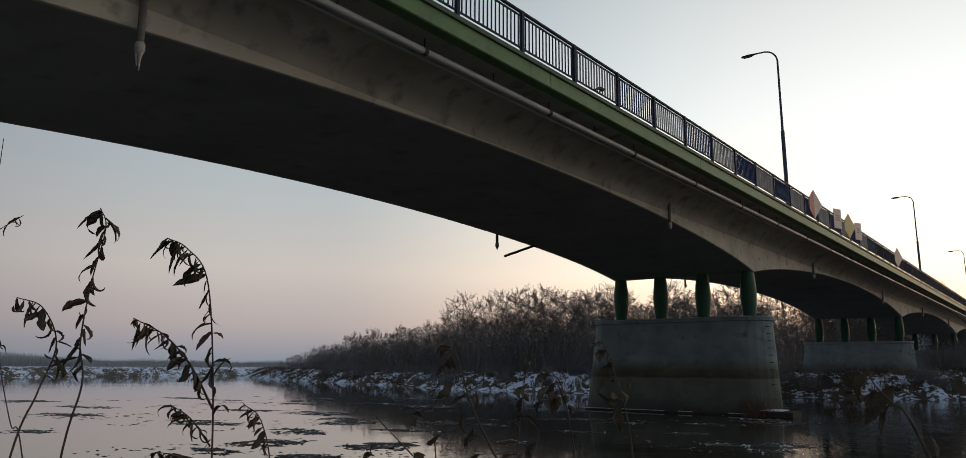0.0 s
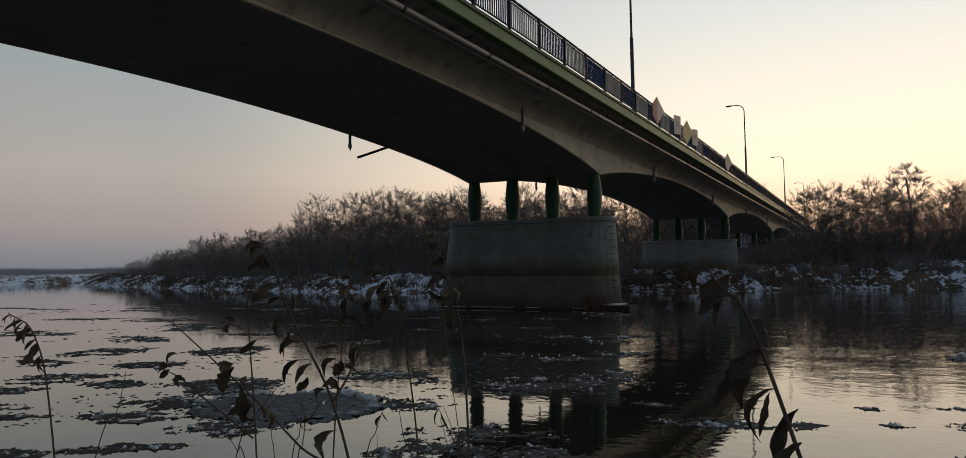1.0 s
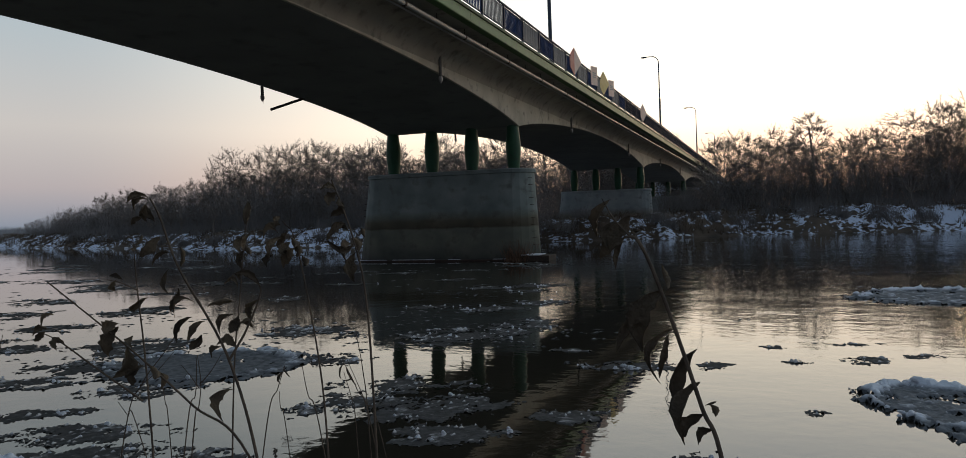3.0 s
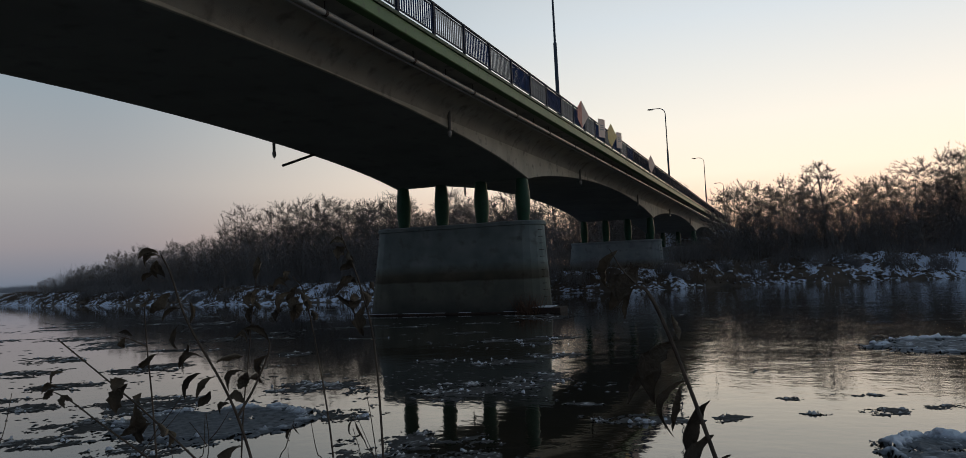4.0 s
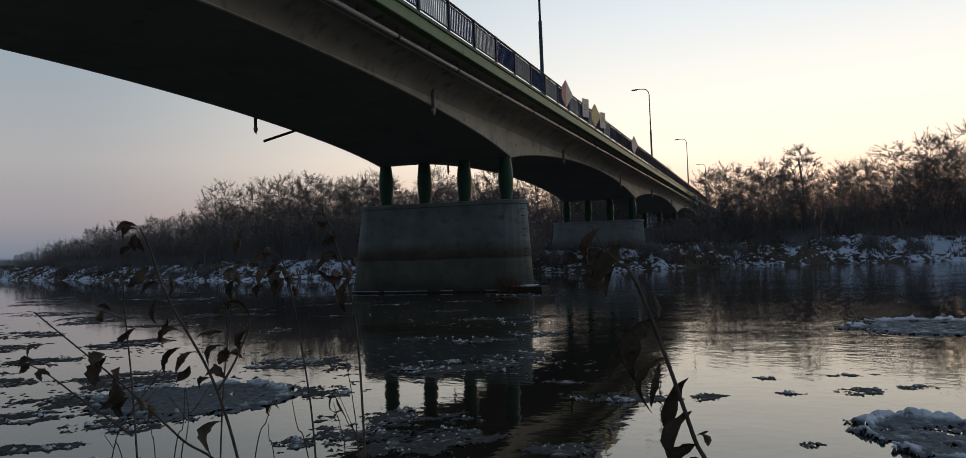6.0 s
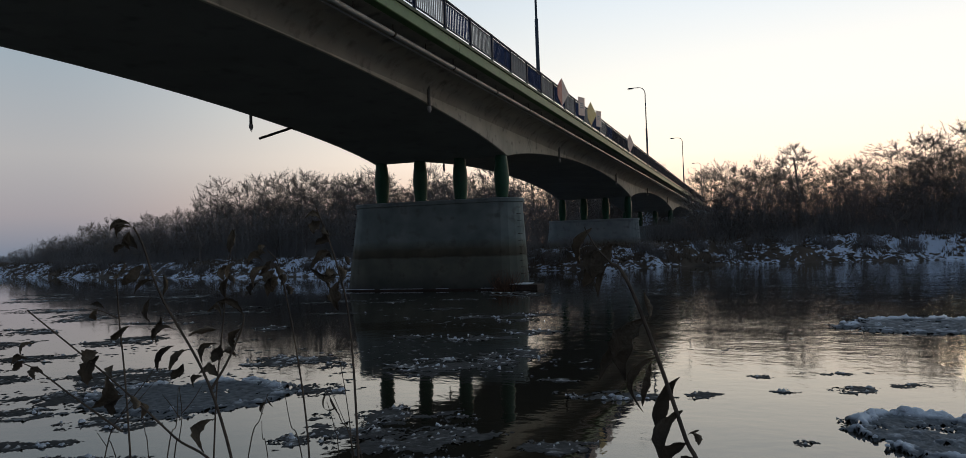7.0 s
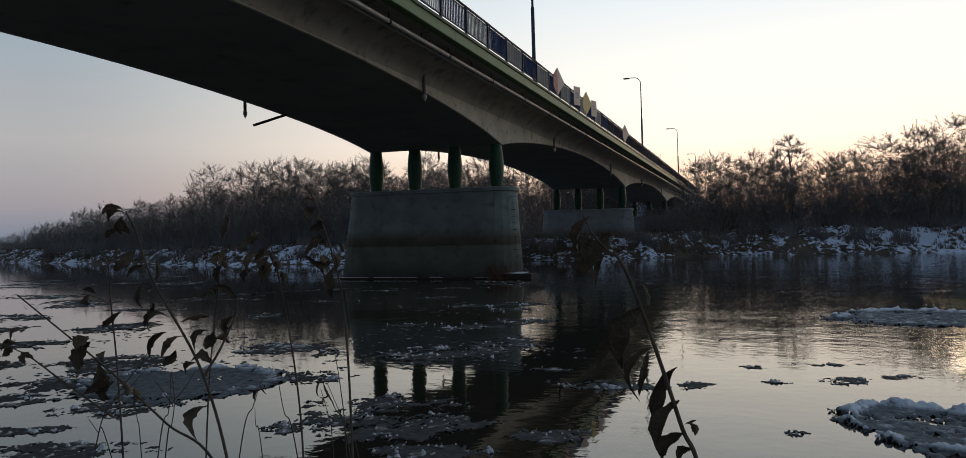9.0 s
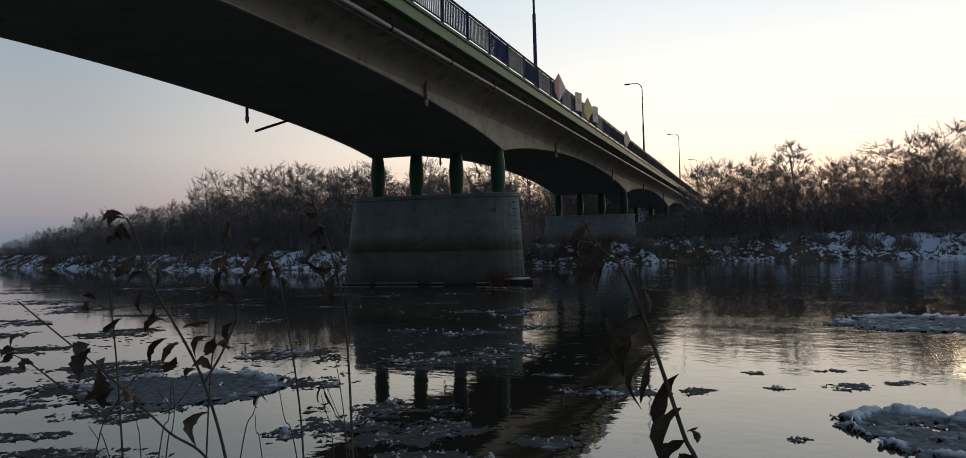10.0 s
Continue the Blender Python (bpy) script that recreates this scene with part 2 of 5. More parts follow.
def make_slush(name, dark, light, low, high, uneven):
    """Floating slush: a wet dark film, with pale frozen crumbs where it stands proud of the water."""
    m = material(name, [tuple(c * 0.6 for c in dark), tuple(min(1, c * 1.5) for c in dark)], 7, 8, 0.85, bump=0.9, bump_scale=26, spec=0.12)
    nt = m.node_tree
    N, L = nt.nodes.new, nt.links.new
    p = nt.nodes["Principled BSDF"]
    old = p.inputs["Base Color"].links[0].from_socket
    tc, sep, nz, ad, mr, mx = N("ShaderNodeTexCoord"), N("ShaderNodeSeparateXYZ"), N("ShaderNodeTexNoise"), N("ShaderNodeMath"), N("ShaderNodeMapRange"), N("ShaderNodeMix")
    L(tc.outputs["Object"], sep.inputs[0])
    L(tc.outputs["Object"], nz.inputs["Vector"])
    nz.inputs["Scale"].default_value, nz.inputs["Detail"].default_value = 16, 7
    ad.operation = "MULTIPLY_ADD"
    L(nz.outputs[0], ad.inputs[0])
    ad.inputs[1].default_value = uneven
    L(sep.outputs[2], ad.inputs[2])
    L(ad.outputs[0], mr.inputs[0])
    mr.inputs[1].default_value, mr.inputs[2].default_value = low + uneven / 2, high + uneven / 2
    mx.data_type = "RGBA"
    L(mr.outputs[0], mx.inputs[0])
    L(old, mx.inputs[6])
    mx.inputs[7].default_value = (*light, 1)
    L(mx.outputs[2], p.inputs["Base Color"])
    return m


SLUSH = make_slush("dark_slush", (0.055, 0.057, 0.058), (0.52, 0.535, 0.55), 0.006, 0.022, 0.014)
CRUST = make_slush("white_crust", (0.13, 0.145, 0.16), (0.66, 0.72, 0.80), 0.030, 0.075, 0.03)


def make_bank():
    """Dead grass and earth, with snow lying in patches and on flat ground."""
    m = material("bank_ground", [(0.04, 0.032, 0.025), (0.075, 0.058, 0.042), (0.11, 0.085, 0.06)], 0.7, 9, 0.95, bump=0.8, bump_scale=3, coords="Object")
    nt = m.node_tree
    N, L = nt.nodes.new, nt.links.new
    p = nt.nodes["Principled BSDF"]
    old = p.inputs["Base Color"].links[0].from_socket
    tc = N("ShaderNodeTexCoord")
    total = None
    for sc, w in ((0.13, 0.6), (0.6, 0.5), (2.4, 0.5)):
        nz, mu = N("ShaderNodeTexNoise"), N("ShaderNodeMath")
        L(tc.outputs["Object"], nz.inputs["Vector"])
        nz.inputs["Scale"].default_value, nz.inputs["Detail"].default_value = sc, 7
        mu.operation = "MULTIPLY"
        mu.inputs[1].default_value = w
        L(nz.outputs[0], mu.inputs[0])
        if total is None:
            total = mu.outputs[0]
        else:
            ad = N("ShaderNodeMath")
            L(total, ad.inputs[0])
            L(mu.outputs[0], ad.inputs[1])
            total = ad.outputs[0]
    # more of it lies along the reach below the bridge and at the bend upstream
    sep, mr, rr, ad = N("ShaderNodeSeparateXYZ"), N("ShaderNodeMapRange"), N("ShaderNodeValToRGB"), N("ShaderNodeMath")
    L(tc.outputs["Object"], sep.inputs[0])
    L(sep.outputs[0], mr.inputs[0])
    mr.inputs[1].default_value, mr.inputs[2].default_value = -60, 40
    e = rr.color_ramp.elements
    e.new(0.5), e.new(0.7)
    for el, (pos, v) in zip(e, ((0.30, 0.10), (0.42, 0.02), (0.60, 0.02), (0.74, 0.14))):
        el.position, el.color = pos, (v, v, v, 1)
    L(mr.outputs[0], rr.inputs[0])
    L(total, ad.inputs[0])
    L(rr.outputs[0], ad.inputs[1])
    total = ad.outputs[0]
    mr = N("ShaderNodeMapRange")
    L(total, mr.inputs[0])
    mr.inputs[1].default_value, mr.inputs[2].default_value = 0.87, 0.94
    mx = N("ShaderNodeMix")
    mx.data_type = "RGBA"
    L(mr.outputs[0], mx.inputs[0])
    L(old, mx.inputs[6])
    mx.inputs[7].default_value = (0.60, 0.69, 0.83, 1)
    L(mx.outputs[2], p.inputs["Base Color"])
    return m


BANK = make_bank()


# ---- mesh helpers ----
def mesh_of(name, verts, faces, mat, smooth=False):
    me = bpy.data.meshes.new(name)
    me.from_pydata([tuple(v) for v in verts], [], [tuple(f) for f in faces])
    me.materials.append(mat)
    if smooth:
        me.shade_smooth()
    return me


def part(name, data, parent, label="", at=None):
    """Links data (a mesh) as one object under parent, whose axes it shares."""
    ob = new(name, data)
    ob.parent = parent
    if at is not None:
        ob.matrix_basis = at if isinstance(at, Matrix) else Matrix.Translation(at)
    if label:
        ob["label"] = label
    return ob


def thing(name, label, category, at=(0, 0, 0), group="", kind=""):
    ob = new(name)
    ob.location = at
    ob.empty_display_size = 0.2
    return tagged(ob, label, category, group, kind)


def box(x0, y0, z0, x1, y1, z1, mat, name="box", bevel=0.0):
    bm = bmesh.new()
    bmesh.ops.create_cube(bm, size=1)
    for v in bm.verts:
        v.co = Vector(((x0, x1)[v.co.x > 0], (y0, y1)[v.co.y > 0], (z0, z1)[v.co.z > 0]))
    if bevel:
        bmesh.ops.bevel(bm, geom=bm.edges[:], offset=bevel, segments=2, affect="EDGES", profile=0.6)
    me = bpy.data.meshes.new(name)
    bm.to_mesh(me)
    bm.free()
    me.materials.append(mat)
    return me


def sweep(points, radii, sides, closed_ends=True):
    """Verts and faces of a round bar through points."""
    vs, fs = [], []
    pts = [Vector(p) for p in points]
    up = Vector((0.31, 0.17, 0.93)).normalized()
    for i, p in enumerate(pts):
        d = (pts[min(i + 1, len(pts) - 1)] - pts[max(i - 1, 0)]).normalized()
        a = d.cross(up)
        if a.length < 0.05:
            a = d.cross(Vector((1, 0, 0)))
        a.normalize()
        b = d.cross(a)
        for k in range(sides):
            w = 2 * math.pi * k / sides
            vs.append(p + (a * math.cos(w) + b * math.sin(w)) * radii[i])
    for i in range(len(pts) - 1):
        for k in range(sides):
            k2 = (k + 1) % sides
            fs.append((i * sides + k, i * sides + k2, (i + 1) * sides + k2, (i + 1) * sides + k))
    if closed_ends:
        fs.append(tuple(range(sides))[::-1])
        fs.append(tuple(range((len(pts) - 1) * sides, len(pts) * sides)))
    return vs, fs


def rod(name, points, radii, mat, sides=10):
    if isinstance(radii, (int, float)):
        radii = [radii] * len(points)
    me = mesh_of(name, *sweep(points, radii, sides), mat, smooth=True)
    me.set_sharp_from_angle(angle=radians(45))
    return me


def glide(points, n):
    """A smooth line of n + 1 points through a few bends (Catmull-Rom)."""
    p = [Vector(q) for q in points]
    p = [2 * p[0] - p[1], *p, 2 * p[-1] - p[-2]]
    out = []
    for i in range(n + 1):
        s = i / n * (len(p) - 3)
        k = min(int(s), len(p) - 4)
        u = s - k
        a, b, c, d = p[k:k + 4]
        out.append(0.5 * ((2 * b) + (c - a) * u + (2 * a - 5 * b + 4 * c - d) * u * u + (3 * b - a - 3 * c + d) * u ** 3))
    return out


# ---- ground, river ----
SHORE_X = (-400, -230, -185, -145, -104, -76, -60, -40, -20, -9, 0, 20, 60, 150, 400)
SHORE_Y = (330, 190, 140, 104, 85, 76, 69, 68, 73, 77, 82, 83, 80, 66, 30)
XC = -18.73  # the bridge's centre line
DECK_START, DECK_END = -52.0, 191.6


def shore(x):
    return np.interp(x, SHORE_X, SHORE_Y)


def lump(x, y, s, seed=0.0):
    return noise.noise(Vector((x * s, y * s, seed)))


def ground_z(x, y):
    wob = 1.6 * lump(x, y, 0.16) + 0.6 * lump(x, y, 0.6, 3)
    d = max(y - shore(x), -166 - x) + wob
    near = 3.6 - y + 0.4 * lump(x, y, 0.5, 7)
    if x < -20:
        near += (x + 20) * 0.8
    if x > 25:
        near += (25 - x) * 0.25
    top = 1.75 + 0.75 * min(1, max(0, (x + 30) / 25))
    z = -1.5
    if d > -4:
        u = min(1, max(0, d / 5.0))
        z = max(z, top * (u * u * (3 - 2 * u)) ** 0.8 if d > 0 else d * 0.35)
        if d > 0:
            z += min(1, d / 1.5) * (0.42 * lump(x, y, 0.45, 11) + 0.30 * lump(x, y, 1.1, 5) + 0.20 * lump(x, y, 2.3, 8)) * (1 if d < 25 else 0.5)
    if near > -4:
        u = min(1, max(0, near / 2.6))
        z = max(z, 1.05 * u + 0.05 * lump(x, y, 1.5, 2) if near > 0 else near * 0.4)
    out = max(DECK_START - y, y - DECK_END)
    if out > -9:
        side = max(0.0, abs(x - XC) - 7.6)
        z = max(z, min(11.15, 10.4 + out * 0.9) - side * 1.1)
    return z


def spaced(*runs):
    out = []
    for a, b, step in runs:
        out += list(np.arange(a, b, step))
    return out


def build_ground():
    xs = spaced((-3200, -400, 280), (-400, -190, 15), (-190, -120, 2.5), (-120, -60, 0.8), (-60, 30, 0.5), (30, 50, 0.9), (50, 90, 4), (90, 400, 30), (400, 3300, 290))
    ys = spaced((-3200, -400, 280), (-400, -70, 20), (-70, -5, 4), (-5, 7, 0.7), (7, 60, 6), (60, 66, 0.75), (66, 92, 0.42), (92, 100, 0.8), (100, 125, 3), (125, 230, 6), (230, 400, 20), (400, 4000, 300))
    verts = [(x, y, ground_z(x, y)) for y in ys for x in xs]
    n = len(xs)
    faces = [(j * n + i, j * n + i + 1, (j + 1) * n + i + 1, (j + 1) * n + i) for j in range(len(ys) - 1) for i in range(n - 1)]
    g = new("ground", mesh_of("ground", verts, faces, BANK, True))
    tagged(g, "river banks of dead grass with patches of snow", "ground", kind="structure")
    w = new("water", mesh_of("water", [(-700, -600, 0), (700, -600, 0), (700, 420, 0), (-700, 420, 0)], [(0, 1, 2, 3)], WATER))
    tagged(w, "dark calm river reflecting the dusk sky", "river", kind="structure")


build_ground()

# ---- bridge ----
PIERS = (-3.2, 44.56, 93.57, 142.58)
X_EDGE, X_NEAR, X_FAR = -11.55, -14.2, -23.27
X_EDGE2 = 2 * XC - X_EDGE
Z_SLAB, Z_TOP, Z_MID, Z_PIER = 10.76, 11.37, 9.66, 8.10


def soffit(y):
    ends = (DECK_START, *PIERS, DECK_END)
    for a, b in zip(ends, ends[1:]):
        if a <= y <= b:
            u = abs((y - (a + b) / 2) / ((b - a) / 2))
            return Z_MID - (Z_MID - Z_PIER) * (0.86 * u * u + 0.14 * u ** 8)
    return Z_PIER


def extrude(name, rings, mat, smooth=False):
    """A closed skin through rings of equal length."""
    k = len(rings[0])
    vs = [v for r in rings for v in r]
    fs = [(i * k + j, i * k + (j + 1) % k, (i + 1) * k + (j + 1) % k, (i + 1) * k + j) for i in range(len(rings) - 1) for j in range(k)]
    fs += [tuple(range(k))[::-1], tuple(range((len(rings) - 1) * k, len(rings) * k))]
    return mesh_of(name, vs, fs, mat, smooth)


def build_bridge():
    br = thing("road_bridge", "long concrete box girder road bridge with a green edge", "bridge")
    ys = sorted(set([DECK_START, DECK_END] + list(PIERS) + [round(y, 2) for y in np.arange(DECK_START, DECK_END, 1.0)]))
    c, t = 0.02, 0.12
    low = [soffit(y) for y in ys]
    for xo, sg in ((X_NEAR, 1), (X_FAR, -1)):
        rings = [[(xo, y, 10.62), (xo, y, z + c), (xo - sg * c, y, z + 0.002), (xo - sg * t, y, z + 0.002), (xo - sg * t, y, 10.62)] for y, z in zip(ys, low)]
        part("girder_web", extrude("girder_web", rings, CONCRETE), br, "stained beige concrete web with an arched lower edge")
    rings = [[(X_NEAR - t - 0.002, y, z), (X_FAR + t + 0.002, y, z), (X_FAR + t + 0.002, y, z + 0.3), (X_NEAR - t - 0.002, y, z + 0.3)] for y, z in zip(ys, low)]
    part("soffit", extrude("soffit", rings, SOFFIT), br, "concrete underside, coloured dark for the shade under the bridge")
    half = [(0.06, 11.2), (0.06, 10.80), (0.5, 10.785), (1.0, 10.75), (1.45, 10.68), (1.82, 10.57), (2.12, 10.42), (2.34, 10.24), (2.50, 10.04), (2.60, 9.86), (2.652, 9.70)]
    sec = [(X_EDGE - a, z) for a, z in half] + [(X_EDGE2 + a, z) for a, z in half[::-1]]
    slab = extrude("deck_slab", [[(x, y, z) for x, z in sec] for y in (DECK_START, DECK_END)], DECK_CONCRETE)
    slab.shade_smooth()
    slab.set_sharp_from_angle(angle=radians(40))
    part("deck_slab", slab, br, "concrete deck with curved haunches")
    part("road_surface", box(X_EDGE2 + 2.2, DECK_START, 11.204, X_EDGE - 2.2, DECK_END, 11.26, ASPHALT), br, "grey asphalt")
    for s in (1, -1):
        x = X_EDGE if s > 0 else X_EDGE2
        a, b = sorted((x, x - s * 2.1))
        part("walkway", box(a + 0.1, DECK_START, 11.206, b - 0.1, DECK_END, 11.345, DECK_CONCRETE), br)
        y = DECK_START
        while y < DECK_END - 1:
            y2 = min(y + 11.7, DECK_END)
            o1, o2 = sorted((x - s * 0.35, x + s * 0.02))
            prof = [(x + s * 0.02, Z_SLAB), (x + s * 0.05, Z_SLAB + 0.03), (x + s * 0.02, Z_TOP - 0.14), (x - s * 0.3, Z_TOP - 0.14), (x - s * 0.3, Z_SLAB)]
            part("edge_beam", extrude("edge_beam", [[(px, yy, pz) for px, pz in prof] for yy in (y + 0.012, y2 - 0.012)], GREEN), br, "weathered green painted edge beam")
            y = y2
        part("edge_cap", box(min(x - s * 0.35, x + s * 0.09), DECK_START, Z_TOP - 0.137, max(x - s * 0.35, x + s * 0.09), DECK_END, Z_TOP, CAP, bevel=0.02), br, "dark green cap strip")
    return br


build_bridge()


def build_pier(y, concrete, label):
    p = thing("bridge_pier", label, "pier", (XC, y, 0), "bridge piers")
    base = -1.6

    def stadium(left, right, hw, z, n=10):
        """An outline with rounded noses that reaches from -left to right."""
        out = []
        for sgn, reach in ((1, right), (-1, left)):
            for i in range(n + 1):
                a = -math.pi / 2 + math.pi * i / n
                out.append((sgn * (reach - hw + hw * math.cos(a)), sgn * hw * math.sin(a), z))
        return out

    rings = [stadium(6.62, 5.72, 1.8, base), stadium(6.46, 5.60, 1.66, 0.3), stadium(5.76, 5.34, 1.38, 5.20), stadium(5.76, 5.34, 1.38, 5.22), stadium(5.84, 5.44, 1.46, 5.26), stadium(5.84, 5.44, 1.46, 5.44), stadium(5.78, 5.38, 1.40, 5.50)]
    wall = extrude("pier_wall", rings, concrete)
    part("pier_wall", wall, p, "grey-green concrete with brown flood marks")
    part("footing", extrude("footing", [stadium(6.66, 5.80, 1.9, base), stadium(6.66, 5.80, 1.9, 0.07), stadium(6.62, 5.76, 1.86, 0.10)], RUST), p, "dark wet footing rim at the waterline")
    for a, b in ((-6.3, -3.9), (-3.5, -0.6), (0.3, 1.1), (3.2, 4.3)):
        part("snow_line", box(a, -1.88, 0.098, b, -1.76, 0.125, SNOW, bevel=0.012), p, "thin snow on the footing")
    part("fender_block", box(5.0, -2.1, base, 6.75, -0.5, 0.30, RUST, bevel=0.05), p, "dark block beside the pier nose")
    part("fender_snow", box(5.06, -2.04, 0.302, 6.15, -0.56, 0.36, SNOW, bevel=0.028), p, "cap of snow")
    for sgn in (1, -1):
        for k in range(11):
            z = 0.9 + 0.4 * k
            e = 5.60 - 0.053 * (z - 0.3) if sgn > 0 else 6.46 - 0.143 * (z - 0.3)
            cx, cy = sgn * (e - 0.10), -0.52
            part("step_iron", rod("step_iron", [(cx - sgn * 0.08, cy - 0.16, z), (cx + sgn * 0.04, cy - 0.20, z), (cx + sgn * 0.12, cy + 0.02, z), (cx + sgn * 0.03, cy + 0.10, z)], 0.016, RUST, 6), p, "rusty step iron")
    prof = ((0.0, 0.36), (0.06, 0.37), (0.3, 0.44), (0.5, 0.47), (0.7, 0.44), (0.94, 0.37), (1.0, 0.36))
    for k in range(4):
        x = -4.1 + 8.2 * k / 3
        pts = [(x, 0, 5.49 + u * (Z_PIER + 0.06 - 5.49)) for u, _ in prof]
        part("column", rod("column", pts, [r for _, r in prof], COLUMN_GREEN, 20), p, "bulging green painted column")
    return p


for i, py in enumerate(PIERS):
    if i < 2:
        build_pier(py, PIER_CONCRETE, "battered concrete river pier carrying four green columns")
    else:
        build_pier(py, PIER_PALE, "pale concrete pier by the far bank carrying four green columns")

POST0, SPACING = 16.741, 2.924


def build_railing():
    r = thing("bridge_railing", "navy blue steel railing with upright bars along the bridge edge", "railing", (X_EDGE + 0.0, 0, 0))
    bot, top = 11.55, 12.63
    post = box(-0.05, -0.06, Z_TOP, 0.05, 0.06, top + 0.03, BLUE, "post")
    bar_b = box(-0.026, -0.011, bot, 0.026, 0.011, top - 0.16, BLUE_BRIGHT, "bar")
    bar_n = box(-0.02, -0.009, bot, 0.02, 0.009, top - 0.16, BLUE, "bar")
    bar_g = box(-0.026, -0.011, bot, 0.026, 0.011, top - 0.16, GREY_BAR, "bar")
    k0, k1 = -22, 59
    count, vs, fs = 0, [], []
    rails = [box(-0.02, 0.06, z0, 0.02, SPACING - 0.06, z1, BLUE, "rail") for z0, z1 in ((bot - 0.05, bot), (top - 0.16, top - 0.11))]
    hand = box(-0.045, -0.0, top - 0.05, 0.045, SPACING, top + 0.02, BLUE, "handrail", 0.012)
    n = 15
    for k in range(k0, k1):
        y = POST0 + k * SPACING
        part("post", post, r, at=(0, y, 0))
        part("handrail", hand, r, at=(0.002, y, 0.006))
        for m in rails:
            part("rail", m, r, at=(0, y, 0))
        mesh = bar_n
        if k >= 1:
            mesh = (bar_g, bar_b)[(k - 1) % 2]
        for i in range(n):
            yb = y + (i + 1) * SPACING / (n + 1)
            if -3 <= k < 17:
                part("bar", mesh, r, at=(0, yb, 0))
            else:
                o = len(vs)
                vs += [(v.co.x, v.co.y + yb, v.co.z) for v in mesh.vertices]
                fs += [[o + q for q in pl.vertices] for pl in mesh.polygons]
    rest = part("bar_run", mesh_of("bar_run", vs, fs, BLUE), r)
    rest["kind"] = "stuff"


def street_lamp(y):
    x = X_EDGE - 0.12
    p = thing("street_lamp", "tapered steel street lamp with a curved arm, unlit", "street lamp", (x, y, Z_TOP), "lamps along the bridge")
    p.rotation_euler = (0, radians(-0.4), 0)
    h = 8.6
    part("pole_base", rod("pole_base", [(0, 0, -0.02), (0, 0, 4.4), (0, 0, 4.48)], [0.115, 0.105, 0.075], POLE, 12), p)
    arc = [(0, 0, 4.4), (0, 0, h)]
    arc += [(-0.75 * (1 - math.cos(a)), 0, h + 0.75 * math.sin(a)) for a in np.linspace(0.15, math.pi / 2 - 0.1, 8)]
    arc += [(-1.25, 0, h + 0.77)]
    part("arm", rod("arm", arc, [0.07, 0.055] + [0.045] * 9, POLE, 10), p)
    head = rod("lamp_head", [(-1.15, 0, h + 0.775), (-1.3, 0, h + 0.77), (-1.6, 0, h + 0.755), (-1.95, 0, h + 0.735), (-2.05, 0, h + 0.725)], [0.05, 0.09, 0.13, 0.11, 0.03], POLE, 12)
    for v in head.vertices:
        v.co.z = h + 0.75 + (v.co.z - h - 0.75) * 0.6
    hd = part("lamp_head", head, p, "flat dark lamp housing")
    part("lens", box(-1.9, -0.07, h + 0.655, -1.4, 0.07, h + 0.675, GALV, bevel=0.008), hd, "unlit pale lens")


def navigation_sign(y, z0, z1, kind):
    zc, hh = (z0 + z1) / 2, (z1 - z0) / 2
    names = {"diamond": "red and white diamond navigation board on the railing", "yellow": "pale yellow diamond navigation board on the railing", "board": "white rectangular navigation board on the railing", "pale": "pinkish white diamond navigation board on the railing"}
    s = thing("navigation_sign", names[kind], "sign", (X_EDGE + 0.16, y, zc), "river signs")
    s.rotation_euler = (0, 0, radians(-20))
    t = 0.02
    if kind == "board":
        part("panel", box(-t, -hh * 0.62, -hh, t, hh * 0.62, hh, WHITE, bevel=0.008), s)
        for i in range(3):
            z = 0.25 - i * 0.22
            part("text_bar", box(t, -hh * 0.35, z * hh, t + 0.004, hh * 0.35, z * hh + 0.07, GALV), s)
    else:
        def half(sgn, mat):
            vs = [(-t, 0, hh), (-t, sgn * hh * 0.9, 0), (-t, 0, -hh), (t, 0, hh), (t, sgn * hh * 0.9, 0), (t, 0, -hh)]
            return mesh_of("panel_half", vs, [(0, 1, 2), (3, 5, 4), (0, 3, 4, 1), (1, 4, 5, 2), (2, 5, 3, 0)], mat)
        a, b = {"diamond": (RED, WHITE), "yellow": (YELLOW, YELLOW), "pale": (WHITE, WHITE)}[kind]
        part("panel_half", half(-1, a), s)
        part("panel_half", half(1, b), s)
    for z in (-0.3, 0.3):
        part("bracket", box(-0.14, -0.03, z - 0.02, -t, 0.03, z + 0.02, GALV), s)


build_railing()
for k in range(4):
    street_lamp(43.06 + 47.5 * k)
navigation_sign(47.55, 11.42, 13.18, "diamond")
navigation_sign(53.4, 11.68, 12.99, "board")
navigation_sign(56.63, 11.44, 13.19, "yellow")
navigation_sign(59.6, 11.74, 12.99, "board")
navigation_sign(75.35, 11.44, 13.16, "pale")


